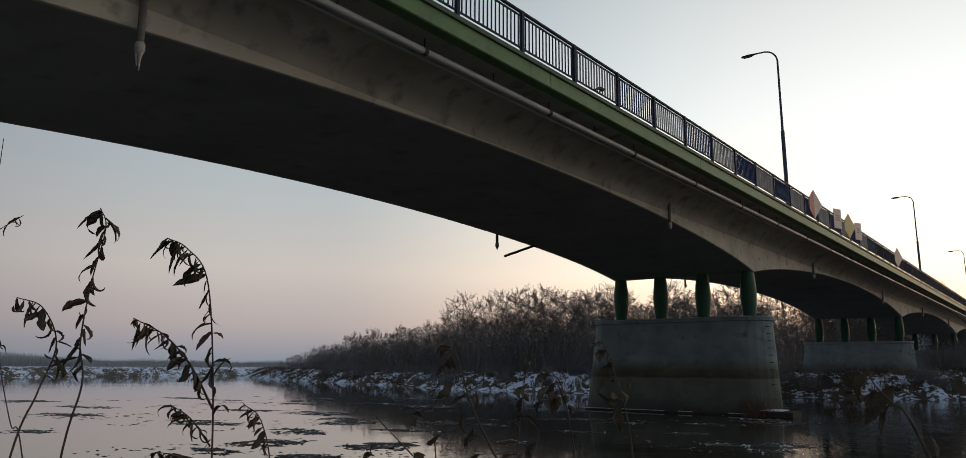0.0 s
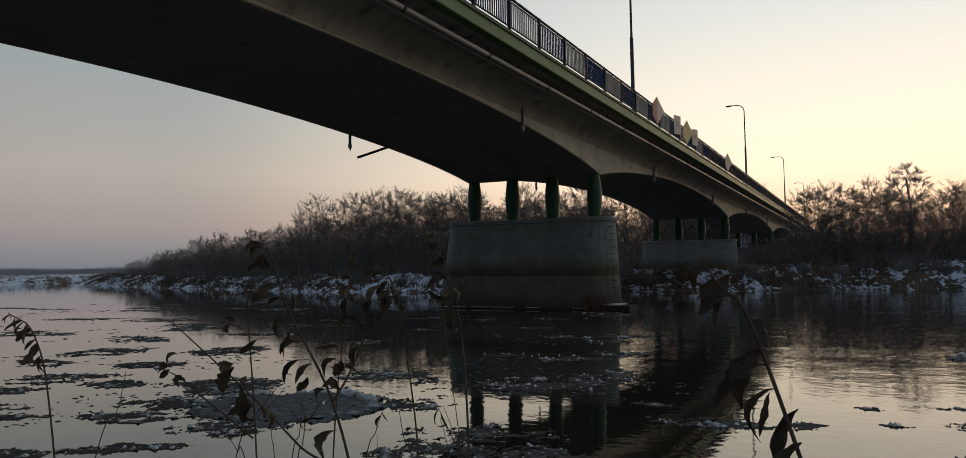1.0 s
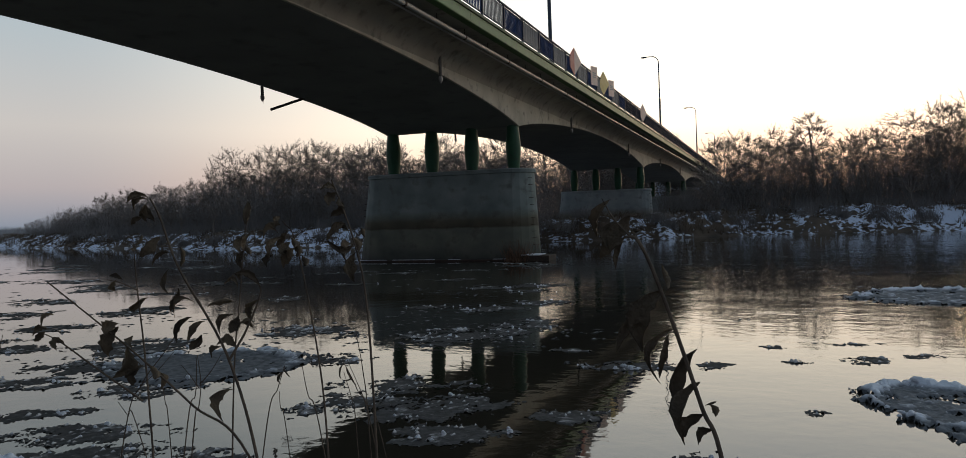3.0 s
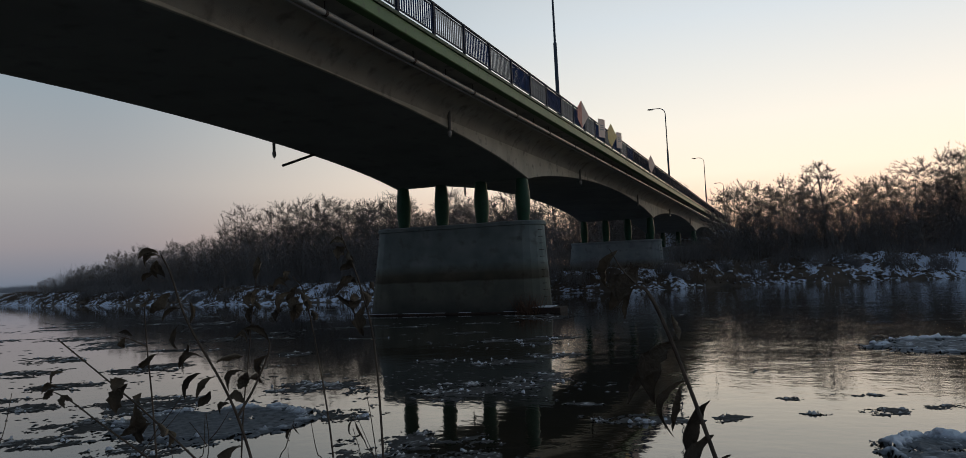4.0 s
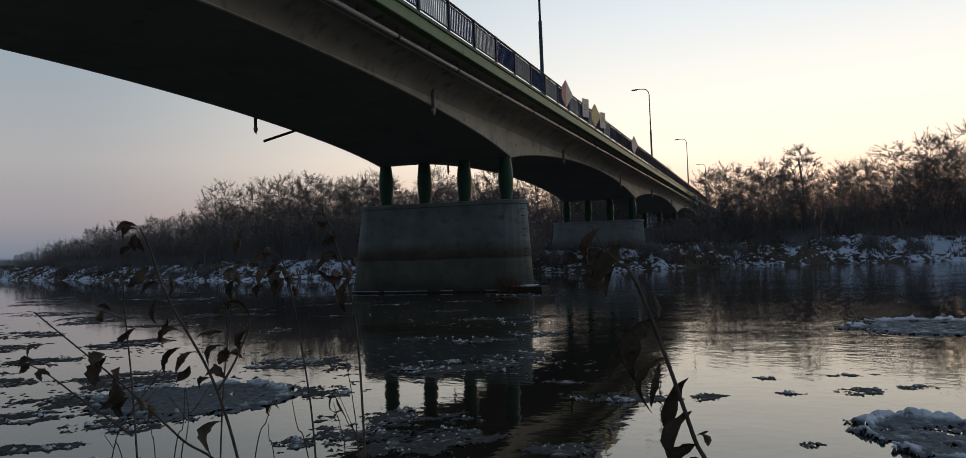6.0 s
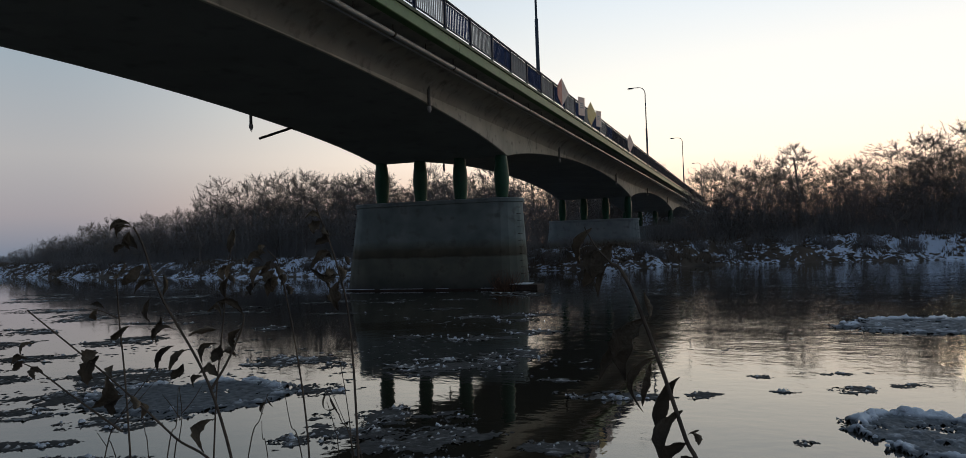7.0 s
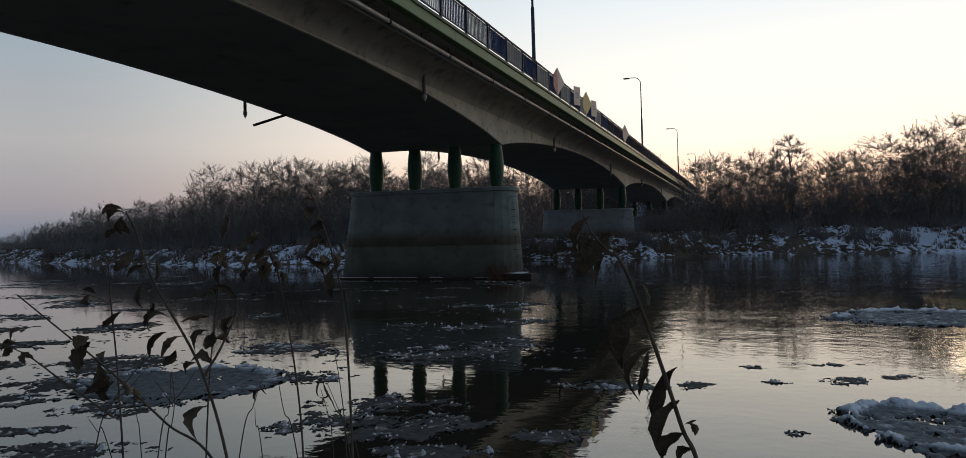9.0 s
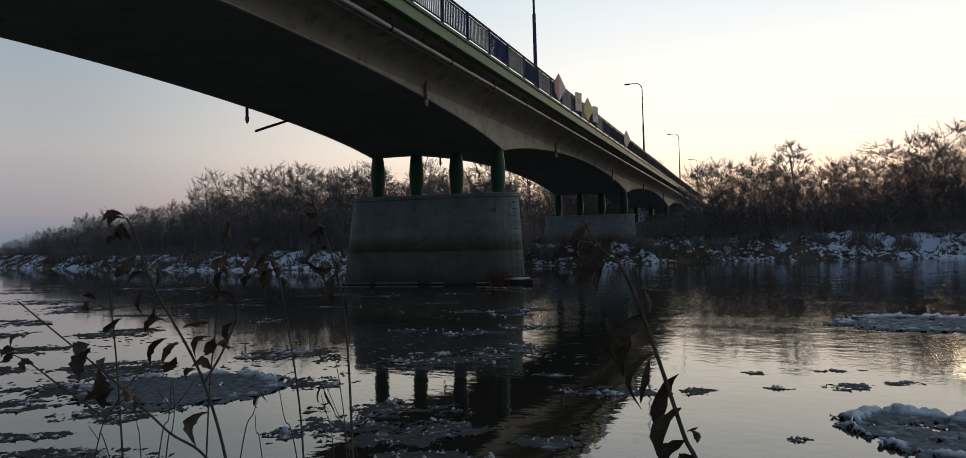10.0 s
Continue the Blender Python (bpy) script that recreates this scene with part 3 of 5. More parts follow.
def build_pipes():
    p = thing("utility_pipe", "grey clad pipe hung in lengths under the deck edge", "pipe", (-12.2, 0, 10.42))
    y = DECK_START + 1
    flange = rod("collar", [(0, -0.06, 0), (0, 0.06, 0)], 0.112, RUST, 12)
    length = rod("pipe_length", [(0, 0, 0), (0, 5.84, 0)], 0.095, PIPE, 12)
    thin = rod("conduit", [(-0.2, 0, -0.09), (-0.2, 5.84, -0.09)], 0.035, PIPE, 8)
    hang = box(-0.015, -0.012, 0.08, 0.015, 0.012, 0.36, RUST)
    while y < DECK_END - 6:
        part("pipe_length", length, p, at=(0, y, 0))
        part("conduit", thin, p, at=(0, y, 0))
        part("collar", flange, p, at=(0, y, 0))
        part("hanger", hang, p, at=(0, y, 0))
        part("hanger", hang, p, at=(0, y + 2.92, 0))
        y += 5.848


build_pipes()


def drainpipe(x, y, top, bottom, icicle=0.25):
    d = thing("drainpipe", "short deck drain pipe with ice hanging from its mouth", "drainpipe", (x, y, bottom), "deck drains")
    part("pipe", rod("pipe", [(0, 0, 0), (0, 0, top - bottom)], 0.075, DRAIN, 12), d)
    part("ice_lump", rod("ice_lump", [(0, 0, 0.10), (0, 0, 0.04), (0.01, 0, -0.08), (0.02, 0.01, -0.2)], [0.08, 0.105, 0.10, 0.03], ICE, 9), d, "knob of dirty ice round the mouth")
    for k in range(3):
        a = k * 2.1
        part("icicle", rod("icicle", [(0.05 * math.cos(a), 0.05 * math.sin(a), 0.04), (0.04 * math.cos(a), 0.04 * math.sin(a), -icicle * 0.4), (0.03 * math.cos(a), 0.03 * math.sin(a), -icicle * (1, 0.6, 0.8)[k])], [0.05, 0.035, 0.006], ICE, 7), d)


for dy in (6.98, 32.42, 57.25, 82.5, 107.6, 132.7):
    drainpipe(X_NEAR + 0.13, dy, 10.5, soffit(dy) - (0.42 if dy < 10 else 0.28), 0.5 if dy < 10 else 0.22)
    drainpipe(X_FAR - 0.13, dy - 0.7, 10.5, soffit(dy) - 0.45, 0.3)
stick = thing("bracket_arm", "dark steel arm jutting from under the girder", "bracket", (X_FAR, 34.4, 9.1))
part("arm", rod("arm", [(0.3, 0.6, 0.2), (-0.2, -1.9, -0.72)], 0.07, RUST, 8), stick)

# ---- woods on the far bank ----
PROFILE_X = (-131, -117, -103, -91, -83, -76, -70, -62, -54, -49, -43, -27, -8, -2, 5, 10, 14, 19, 28, 45, 90)
PROFILE_H = (3.6, 5.4, 7.0, 7.9, 8.4, 8.9, 9.2, 9.5, 10.0, 9.2, 9.5, 10.4, 8.7, 9.6, 9.2, 9.3, 9.7, 11.0, 12.6, 13.8, 14.0)


def wood_height(x):
    return float(np.interp(x, PROFILE_X, PROFILE_H))


def bare_tree_meshes(seed, habit):
    """Trunk and crown of a leafless tree 10 m high: limbs from the fork fan out, branches fill a lumpy rounded crown, each with a spray of fine twigs."""
    rnd = random.Random(seed)
    tv, tf, cv, cf = [], [], [], []
    middle, half_w, half_h, stems, fork, leafy = habit

    def add(vs, fs, pts, radii, sides):
        v, f = sweep(pts, radii, sides, False)
        o = len(vs)
        vs.extend(v)
        fs.extend([tuple(o + q for q in face) for face in f])

    def way(base, angle):
        a = Vector((rnd.gauss(0, 1), rnd.gauss(0, 1), rnd.gauss(0, 1)))
        a = (a - base * a.dot(base)).normalized()
        return (base * math.cos(angle) + a * math.sin(angle)).normalized()

    def crown_at(d, r):
        lump_r = r * (0.90 + 0.26 * noise.noise(d * 1.9 + Vector((seed * 3.7, 0, 0))))
        return Vector((d.x * half_w * lump_r, d.y * half_w * lump_r, middle + d.z * half_h * lump_r))

    def bent(a, b, n, sag):
        pts = []
        side = Vector((rnd.gauss(0, 1), rnd.gauss(0, 1), 0)) * sag * (b - a).length
        for i in range(n + 1):
            u = i / n
            pts.append(a.lerp(b, u) + (side - Vector((0, 0, 0.9 * sag * (b - a).length))) * math.sin(math.pi * u) + Vector((rnd.gauss(0, 0.05), rnd.gauss(0, 0.05), rnd.gauss(0, 0.04))) * (0 < i < n))
        return pts

    skeleton = []
    for k in range(stems):
        a = 6.283 * (k + rnd.uniform(-0.25, 0.25)) / stems
        foot = Vector((0.3 * math.cos(a), 0.3 * math.sin(a), -0.4)) if stems > 1 else Vector((0, 0, -0.4))
        reach = 0.3 * half_w if stems > 1 else 0.12
        top = Vector((reach * math.cos(a), reach * math.sin(a), fork))
        r = (0.19 if fork < 6 else 0.11) / stems ** 0.6
        pts = bent(foot, top, 4, 0.03)
        add(tv, tf, pts, [r * (1 - 0.08 * i) for i in range(5)], 6)
        limbs = max(3, round(9 / stems))
        for i in range(limbs):
            b = a + 6.283 * (i + rnd.uniform(-0.3, 0.3)) / limbs if stems == 1 else a + rnd.uniform(-1.3, 1.3)
            up = rnd.uniform(-0.25, 0.75) if i else 1.0
            d = Vector((math.cos(b) * math.sqrt(1 - up * up), math.sin(b) * math.sqrt(1 - up * up), up))
            start = pts[3].lerp(pts[4], rnd.random()) if fork < 6 or not i else pts[2].lerp(pts[4], rnd.random())
            line = bent(start, crown_at(d, rnd.uniform(0.72, 0.9)), 6, 0.07)
            add(tv, tf, line, [r * 0.42 * (1 - 0.14 * j) for j in range(7)], 4)
            skeleton += [(line[j].lerp(line[j + 1], f), (line[j + 1] - line[j]).normalized()) for j in range(1, 6) for f in (0, 0.5)]
        skeleton += [(pts[j], Vector((0, 0, 1))) for j in (3, 4)]
    joints = []
    for n in range(268):
        main = n < 48
        d = Vector((rnd.gauss(0, 1), rnd.gauss(0, 1), rnd.gauss(0.25, 1))).normalized()
        q = crown_at(d, rnd.uniform(0.45, 0.85) if main else rnd.uniform(0.30, 1.0) ** 0.4)
        # it grows from the nearest wood, best from below
        p, g = min(skeleton, key=lambda s: (s[0] - q).length + 0.9 * max(0, s[0].z - q.z + 0.2))
        if main:
            line = bent(p, q, 4, 0.08)
            add(cv, cf, line, [0.030, 0.025, 0.020, 0.015, 0.010], 3)
            joints += [(line[j].lerp(line[j + 1], f), d) for j in (1, 2, 3) for f in (0.0, 0.5)] + [(q, d)]
            if n == 47:
                skeleton += joints
            continue
        pts = bent(p, q, 2, 0.06)
        add(cv, cf, pts, [0.014, 0.011, 0.006], 3)
        out = (q - p).normalized() * 0.7 + d * 0.6
        out.normalize()
        for i in range(22):
            w = 1.99 * (0.15 + 0.85 * (i + rnd.random()) / 22)
            t = pts[int(w)].lerp(pts[int(w) + 1], w - int(w))
            g = way(out, radians(rnd.uniform(8, 70)))
            e = t + g * rnd.uniform(0.22, 0.55)
            o, s = len(cv), way(g, 1.5708) * 0.012
            cv.extend((t + s, t - s, e))
            cf.append((o, o + 1, o + 2))
            if rnd.random() < leafy * 0.6:
                o = len(cv)
                a, b = way(g, 1.2) * 0.10, way(g, 0.9) * 0.12
                cv.extend((e - a * 0.5, e + b, e + a * 0.6 - b * 0.2))
                cf.append((o, o + 1, o + 2))
    return mesh_of("trunk", tv, tf, BARK, True), mesh_of("crown", cv, cf, TWIG)


def plant_woods():
    kinds = []
    # crown's middle, half width and half height, stems, height of the fork, share of twigs that keep a withered leaf
    habits = ((6.3, 3.3, 3.9, 1, 3.3, 0), (6.0, 4.1, 4.2, 1, 2.7, 0), (5.7, 3.2, 4.5, 2, 2.4, 0), (5.2, 3.2, 5.0, 3, 2.0, 0.45), (6.2, 2.3, 4.0, 1, 8.0, 0), (5.2, 3.7, 5.0, 5, 1.6, 0.08))
    for i, habit in enumerate(habits):
        trunk, crown = bare_tree_meshes(100 + i, habit)
        birch, leafy = habit[4] > 6, habit[5] > 0.3
        label = "slender bare birch standing out of the riverside wood" if birch else "bushy tree with withered leaves still on its twigs" if leafy else "leafless grey-brown tree in the riverside wood"
        t = thing("bare_tree", label, "tree", (0, -400, 0), "bare trees on the far bank")
        part("trunk", trunk, t)
        part("crown", crown, t, "twigs with tufts of withered leaves" if leafy else "fine bare twigs")
        kinds.append(t)
    used = set()
    rnd = random.Random(7)

    def plant(k, x, y, h, wide=1.0):
        m = pose(x, y, ground_z(x, y) - 0.1, 0, 0, rnd.uniform(0, 360))
        if k in used:
            t = copy_thing(kinds[k], m)
        else:
            t, _ = kinds[k], used.add(k)
            t.matrix_basis = m
        s = h / 10
        t.scale = (s * wide * rnd.uniform(0.9, 1.15), s * wide * rnd.uniform(0.9, 1.15), s)

    for row, (d0, step) in enumerate(((6.5, 3.3), (12, 3.0), (19, 3.1))):
        x = -130.0 + row * 1.1
        while x < 60:
            px, d = x + rnd.uniform(-1, 1), d0 + rnd.uniform(-2, 2)
            x += step * (1.1 if x < -75 else 1.0 if x < -10 else 0.85 if x < 28 else 1.8)
            if -28.5 < px < -6.2:
                continue
            k = rnd.choice((0, 1, 2, 2, 3, 5, 5)) if px < -75 else rnd.choice((0, 0, 1, 1, 2)) if px < -10 else rnd.choice((3, 3, 2, 5)) if px < 12 else rnd.choice((1, 2, 0, 5))
            h = wood_height(px) * rnd.uniform(0.80, 1.02) * (1.0 if row else 0.66)
            plant(k, px, float(shore(px)) + d, h, 1.0 if row else 1.3)
    # crowns that stand out of the wood
    for k, x, h, wide in ((1, -69.8, 12.0, 0.8), (0, -62.6, 11.0, 0.9), (1, -59.6, 11.7, 0.85), (0, -56.6, 12.0, 0.9), (1, -53.4, 11.8, 0.9), (0, -50.2, 10.8, 1.0), (1, -46.0, 10.6, 1.0), (0, -42.0, 10.8, 1.0), (5, -5.6, 9.4, 1.0), (5, -3.8, 10.0, 1.0), (4, 4.4, 11.8, 1.25), (3, 1.0, 10.2, 0.9), (3, 10.6, 9.8, 0.9), (1, 14.6, 11.2, 1.3), (2, 18.0, 12.3, 1.2), (1, 22.0, 13.0, 1.2)):
        plant(k, x, float(shore(x)) + 13.5, h, wide)
    # taller wood beyond the bridge's last spans
    for i in range(58):
        px, py = -29.5 - 34 * rnd.random() ** 1.5, rnd.uniform(100, 175)
        if i > 25:
            px, py = rnd.uniform(-37, -28.5), rnd.uniform(140, 215)
        if i > 40:
            px, py = rnd.uniform(-46, -28), rnd.uniform(196, 255)
        plant(i % 3, px, py, rnd.uniform(12, 15) if i < 26 else rnd.uniform(12.5, 15.5) if i <= 40 else rnd.uniform(15, 19), 1.1)


plant_woods()


def brushwood(n, seed, place, height, radius=0.016):
    """Leaning bare shoots, each with a spray of side twigs, as one mesh."""
    rnd = random.Random(seed)
    vs, fs = [], []

    def spike(a, b, r):
        g = b - a
        q = g.orthogonal().normalized() * r
        k = g.normalized().cross(q)
        o = len(vs)
        vs.extend((a + q, a - 0.5 * q + 0.87 * k, a - 0.5 * q - 0.87 * k, b))
        fs.extend(((o, o + 1, o + 3), (o + 1, o + 2, o + 3), (o + 2, o, o + 3)))

    for _ in range(n):
        got = place(rnd)
        if got is None:
            continue
        foot = Vector(got) - Vector((0, 0, 0.1))
        h = height(rnd, got[0], got[1])
        d = Vector((rnd.gauss(0, 0.2), rnd.gauss(0, 0.2), 1)).normalized()
        tip = foot + d * h
        spike(foot, tip, radius * rnd.uniform(0.8, 1.6))
        for i in range(17):
            a = foot.lerp(tip, rnd.uniform(0.2, 0.97))
            g = (d + Vector((rnd.gauss(0, 0.6), rnd.gauss(0, 0.6), rnd.gauss(0, 0.3)))).normalized()
            q = Vector((g.y, -g.x, rnd.uniform(-0.4, 0.4))).normalized() * radius * 0.85
            o = len(vs)
            vs.extend((a + q, a - q, a + g * h * rnd.uniform(0.08, 0.24)))
            fs.append((o, o + 1, o + 2))
    return vs, fs


def cones(n, seed, place, height, radius, lean=0.12):
    """Many thin upright shoots as one mesh."""
    rnd = random.Random(seed)
    vs, fs = [], []
    while n > 0:
        n -= 1
        got = place(rnd)
        if got is None:
            continue
        x, y, z = got
        h, r = height(rnd, x, y), radius(rnd)
        a = rnd.uniform(0, 6.28)
        lx, ly = rnd.gauss(0, lean) * h, rnd.gauss(0, lean) * h
        o = len(vs)
        for k in range(3):
            vs.append((x + r * math.cos(a + k * 2.094), y + r * math.sin(a + k * 2.094), z - 0.1))
        vs.append((x + lx, y + ly, z + h))
        fs += [(o, o + 1, o + 3), (o + 1, o + 2, o + 3), (o + 2, o, o + 3)]
    return vs, fs


def scatter():
    def in_wood(rnd):
        x = rnd.uniform(-128, 62)
        d = rnd.uniform(4.5, 26)
        y = float(shore(x)) + d
        if -27.5 < x < -5.5:
            return None
        return (x, y, ground_z(x, y))

    def tall(rnd, x, y):
        return wood_height(x) * rnd.uniform(0.2, 0.72)

    t = new("thicket", mesh_of("thicket", *brushwood(21000, 1, in_wood, tall), BRUSH))
    tagged(t, "dense dark brown thicket under the bare trees", "undergrowth", kind="stuff")

    def on_bank(rnd):
        x = rnd.uniform(-165, 66)
        d = 1.0 + rnd.random() ** 1.5 * 8
        y = float(shore(x)) + d
        if lump(x, y, 0.22, 9) < -0.08:
            return None
        return (x, y, ground_z(x, y))

    g = new("bank_grass", mesh_of("bank_grass", *cones(26000, 2, on_bank, lambda r, x, y: r.uniform(0.15, 0.75), lambda r: r.uniform(0.02, 0.05), 0.5), GRASS))
    tagged(g, "withered tufts of bank grass above the snow", "grass", kind="stuff")

    def in_bush(rnd):
        k = rnd.randrange(130)
        c = random.Random(500 + k)
        x, d, r = c.uniform(-100, 50), c.uniform(1.5, 7.5), c.uniform(0.5, 1.6)
        a, q = rnd.uniform(0, 6.28), r * rnd.random() ** 0.6
        x, y = x + q * math.cos(a), float(shore(x)) + d + q * 0.6 * math.sin(a)
        return (x, y, ground_z(x, y))

    w = new("bank_shrubs", mesh_of("bank_shrubs", *cones(26000, 6, in_bush, lambda r, x, y: r.uniform(0.4, 1.5), lambda r: r.uniform(0.012, 0.03), 0.45), BRUSH))
    tagged(w, "low bare shrubs standing in the snow on the bank", "shrubs", kind="stuff")

    def by_bridge(rnd):
        x, y = rnd.uniform(-13.2, -6.0), rnd.uniform(97, 138)
        if rnd.random() < 0.35:
            x, y = rnd.uniform(-24, -9), rnd.uniform(160, 183)
        return (x, y, ground_z(x, y))

    w = new("bridge_thicket", mesh_of("bridge_thicket", *cones(7000, 8, by_bridge, lambda r, x, y: r.uniform(1.2, 4.6), lambda r: r.uniform(0.015, 0.035), 0.3), BRUSH))
    tagged(w, "bare brown thicket beside the bridge's last spans", "undergrowth", kind="stuff")

    def clods(n, seed, low, high, size):
        rnd = random.Random(seed)
        vs, fs = [], []
        while n > 0:
            n -= 1
            x = rnd.uniform(-110, 55)
            d = rnd.uniform(low, high)
            y = float(shore(x)) + d
            z = ground_z(x, y)
            if z < 0.02 or lump(x, y, 0.12, seed) < -0.12:
                continue
            r = size * rnd.uniform(0.4, 1.3)
            o = len(vs)
            for ring, (rr, zz) in enumerate(((1.0, -0.15), (0.85, 0.35), (0.4, 0.62))):
                for k in range(6):
                    a = k * 1.0472 + ring * 0.5
                    q = rr * r * rnd.uniform(0.7, 1.3)
                    vs.append((x + q * math.cos(a), y + q * math.sin(a), z + 0.65 * zz * r * rnd.uniform(0.6, 1.4)))
            vs.append((x, y, z + 0.45 * r))
            for ring in range(2):
                for k in range(6):
                    k2 = (k + 1) % 6
                    fs.append((o + ring * 6 + k, o + ring * 6 + k2, o + ring * 6 + 6 + k2, o + ring * 6 + 6 + k))
            fs += [(o + 12 + k, o + 12 + (k + 1) % 6, o + 18) for k in range(6)]
        return vs, fs

    c = new("snow_clods", mesh_of("snow_clods", *clods(150, 31, 0.2, 3.5, 0.26), SNOW, True))
    tagged(c, "lumps of snow lying along the water's edge", "snow", kind="stuff")
    c = new("tussocks", mesh_of("tussocks", *clods(620, 47, 0.3, 6.5, 0.30), GRASS, True))
    tagged(c, "dark tussocks and clods on the river bank", "tussocks", kind="stuff")

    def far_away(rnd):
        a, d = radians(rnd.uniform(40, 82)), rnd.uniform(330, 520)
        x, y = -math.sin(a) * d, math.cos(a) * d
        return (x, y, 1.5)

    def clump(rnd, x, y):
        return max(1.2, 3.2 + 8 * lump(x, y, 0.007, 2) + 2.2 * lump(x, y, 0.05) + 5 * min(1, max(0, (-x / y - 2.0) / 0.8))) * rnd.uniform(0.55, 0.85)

    f = new("distant_wood", mesh_of("distant_wood", *cones(60000, 3, far_away, clump, lambda r: r.uniform(0.06, 0.14), 0.12), FAR_WOOD_HAZED))
    tagged(f, "low wood on the far horizon, haze painted into its colour", "distant wood", kind="stuff")

    def behind(rnd):
        x = rnd.uniform(-90, 120)
        y = float(shore(x)) + rnd.uniform(24, 60) if x < 60 else rnd.uniform(85, 150)
        if rnd.random() < 0.25:
            x, y = rnd.uniform(-42, -29.5), rnd.uniform(105, 215)
        if abs(x - XC) < 10.5:
            return None
        return (x, y, 2.2)

    b = new("back_wood", mesh_of("back_wood", *brushwood(9000, 4, behind, lambda r, x, y: wood_height(min(x, 60)) * r.uniform(0.3, 1.0 if x < XC else 0.7), 0.022), BRUSH))
    tagged(b, "deeper brown wood behind the bank trees", "wood", kind="stuff")


scatter()


# ---- ice on the river ----
def chunk_mesh(seed):
    """A broken, angular lump of ice about two units across."""
    rnd = random.Random(seed)
    vs, fs, n = [], [], 6
    for reach, z in ((1.0, -0.2), (0.85, 0.35), (0.4, 0.8)):
        vs += [(reach * rnd.uniform(0.6, 1.2) * math.cos(6.283 * k / n), reach * rnd.uniform(0.6, 1.2) * math.sin(6.283 * k / n), z * rnd.uniform(0.7, 1.2)) for k in range(n)]
    for r in range(2):
        fs += [(r * n + k, r * n + (k + 1) % n, (r + 1) * n + (k + 1) % n, (r + 1) * n + k) for k in range(n)]
    fs.append(tuple(range(2 * n, 3 * n)))
    return mesh_of("ice_chunk", vs, fs, SNOW)


CHUNKS = [chunk_mesh(k) for k in range(5)]


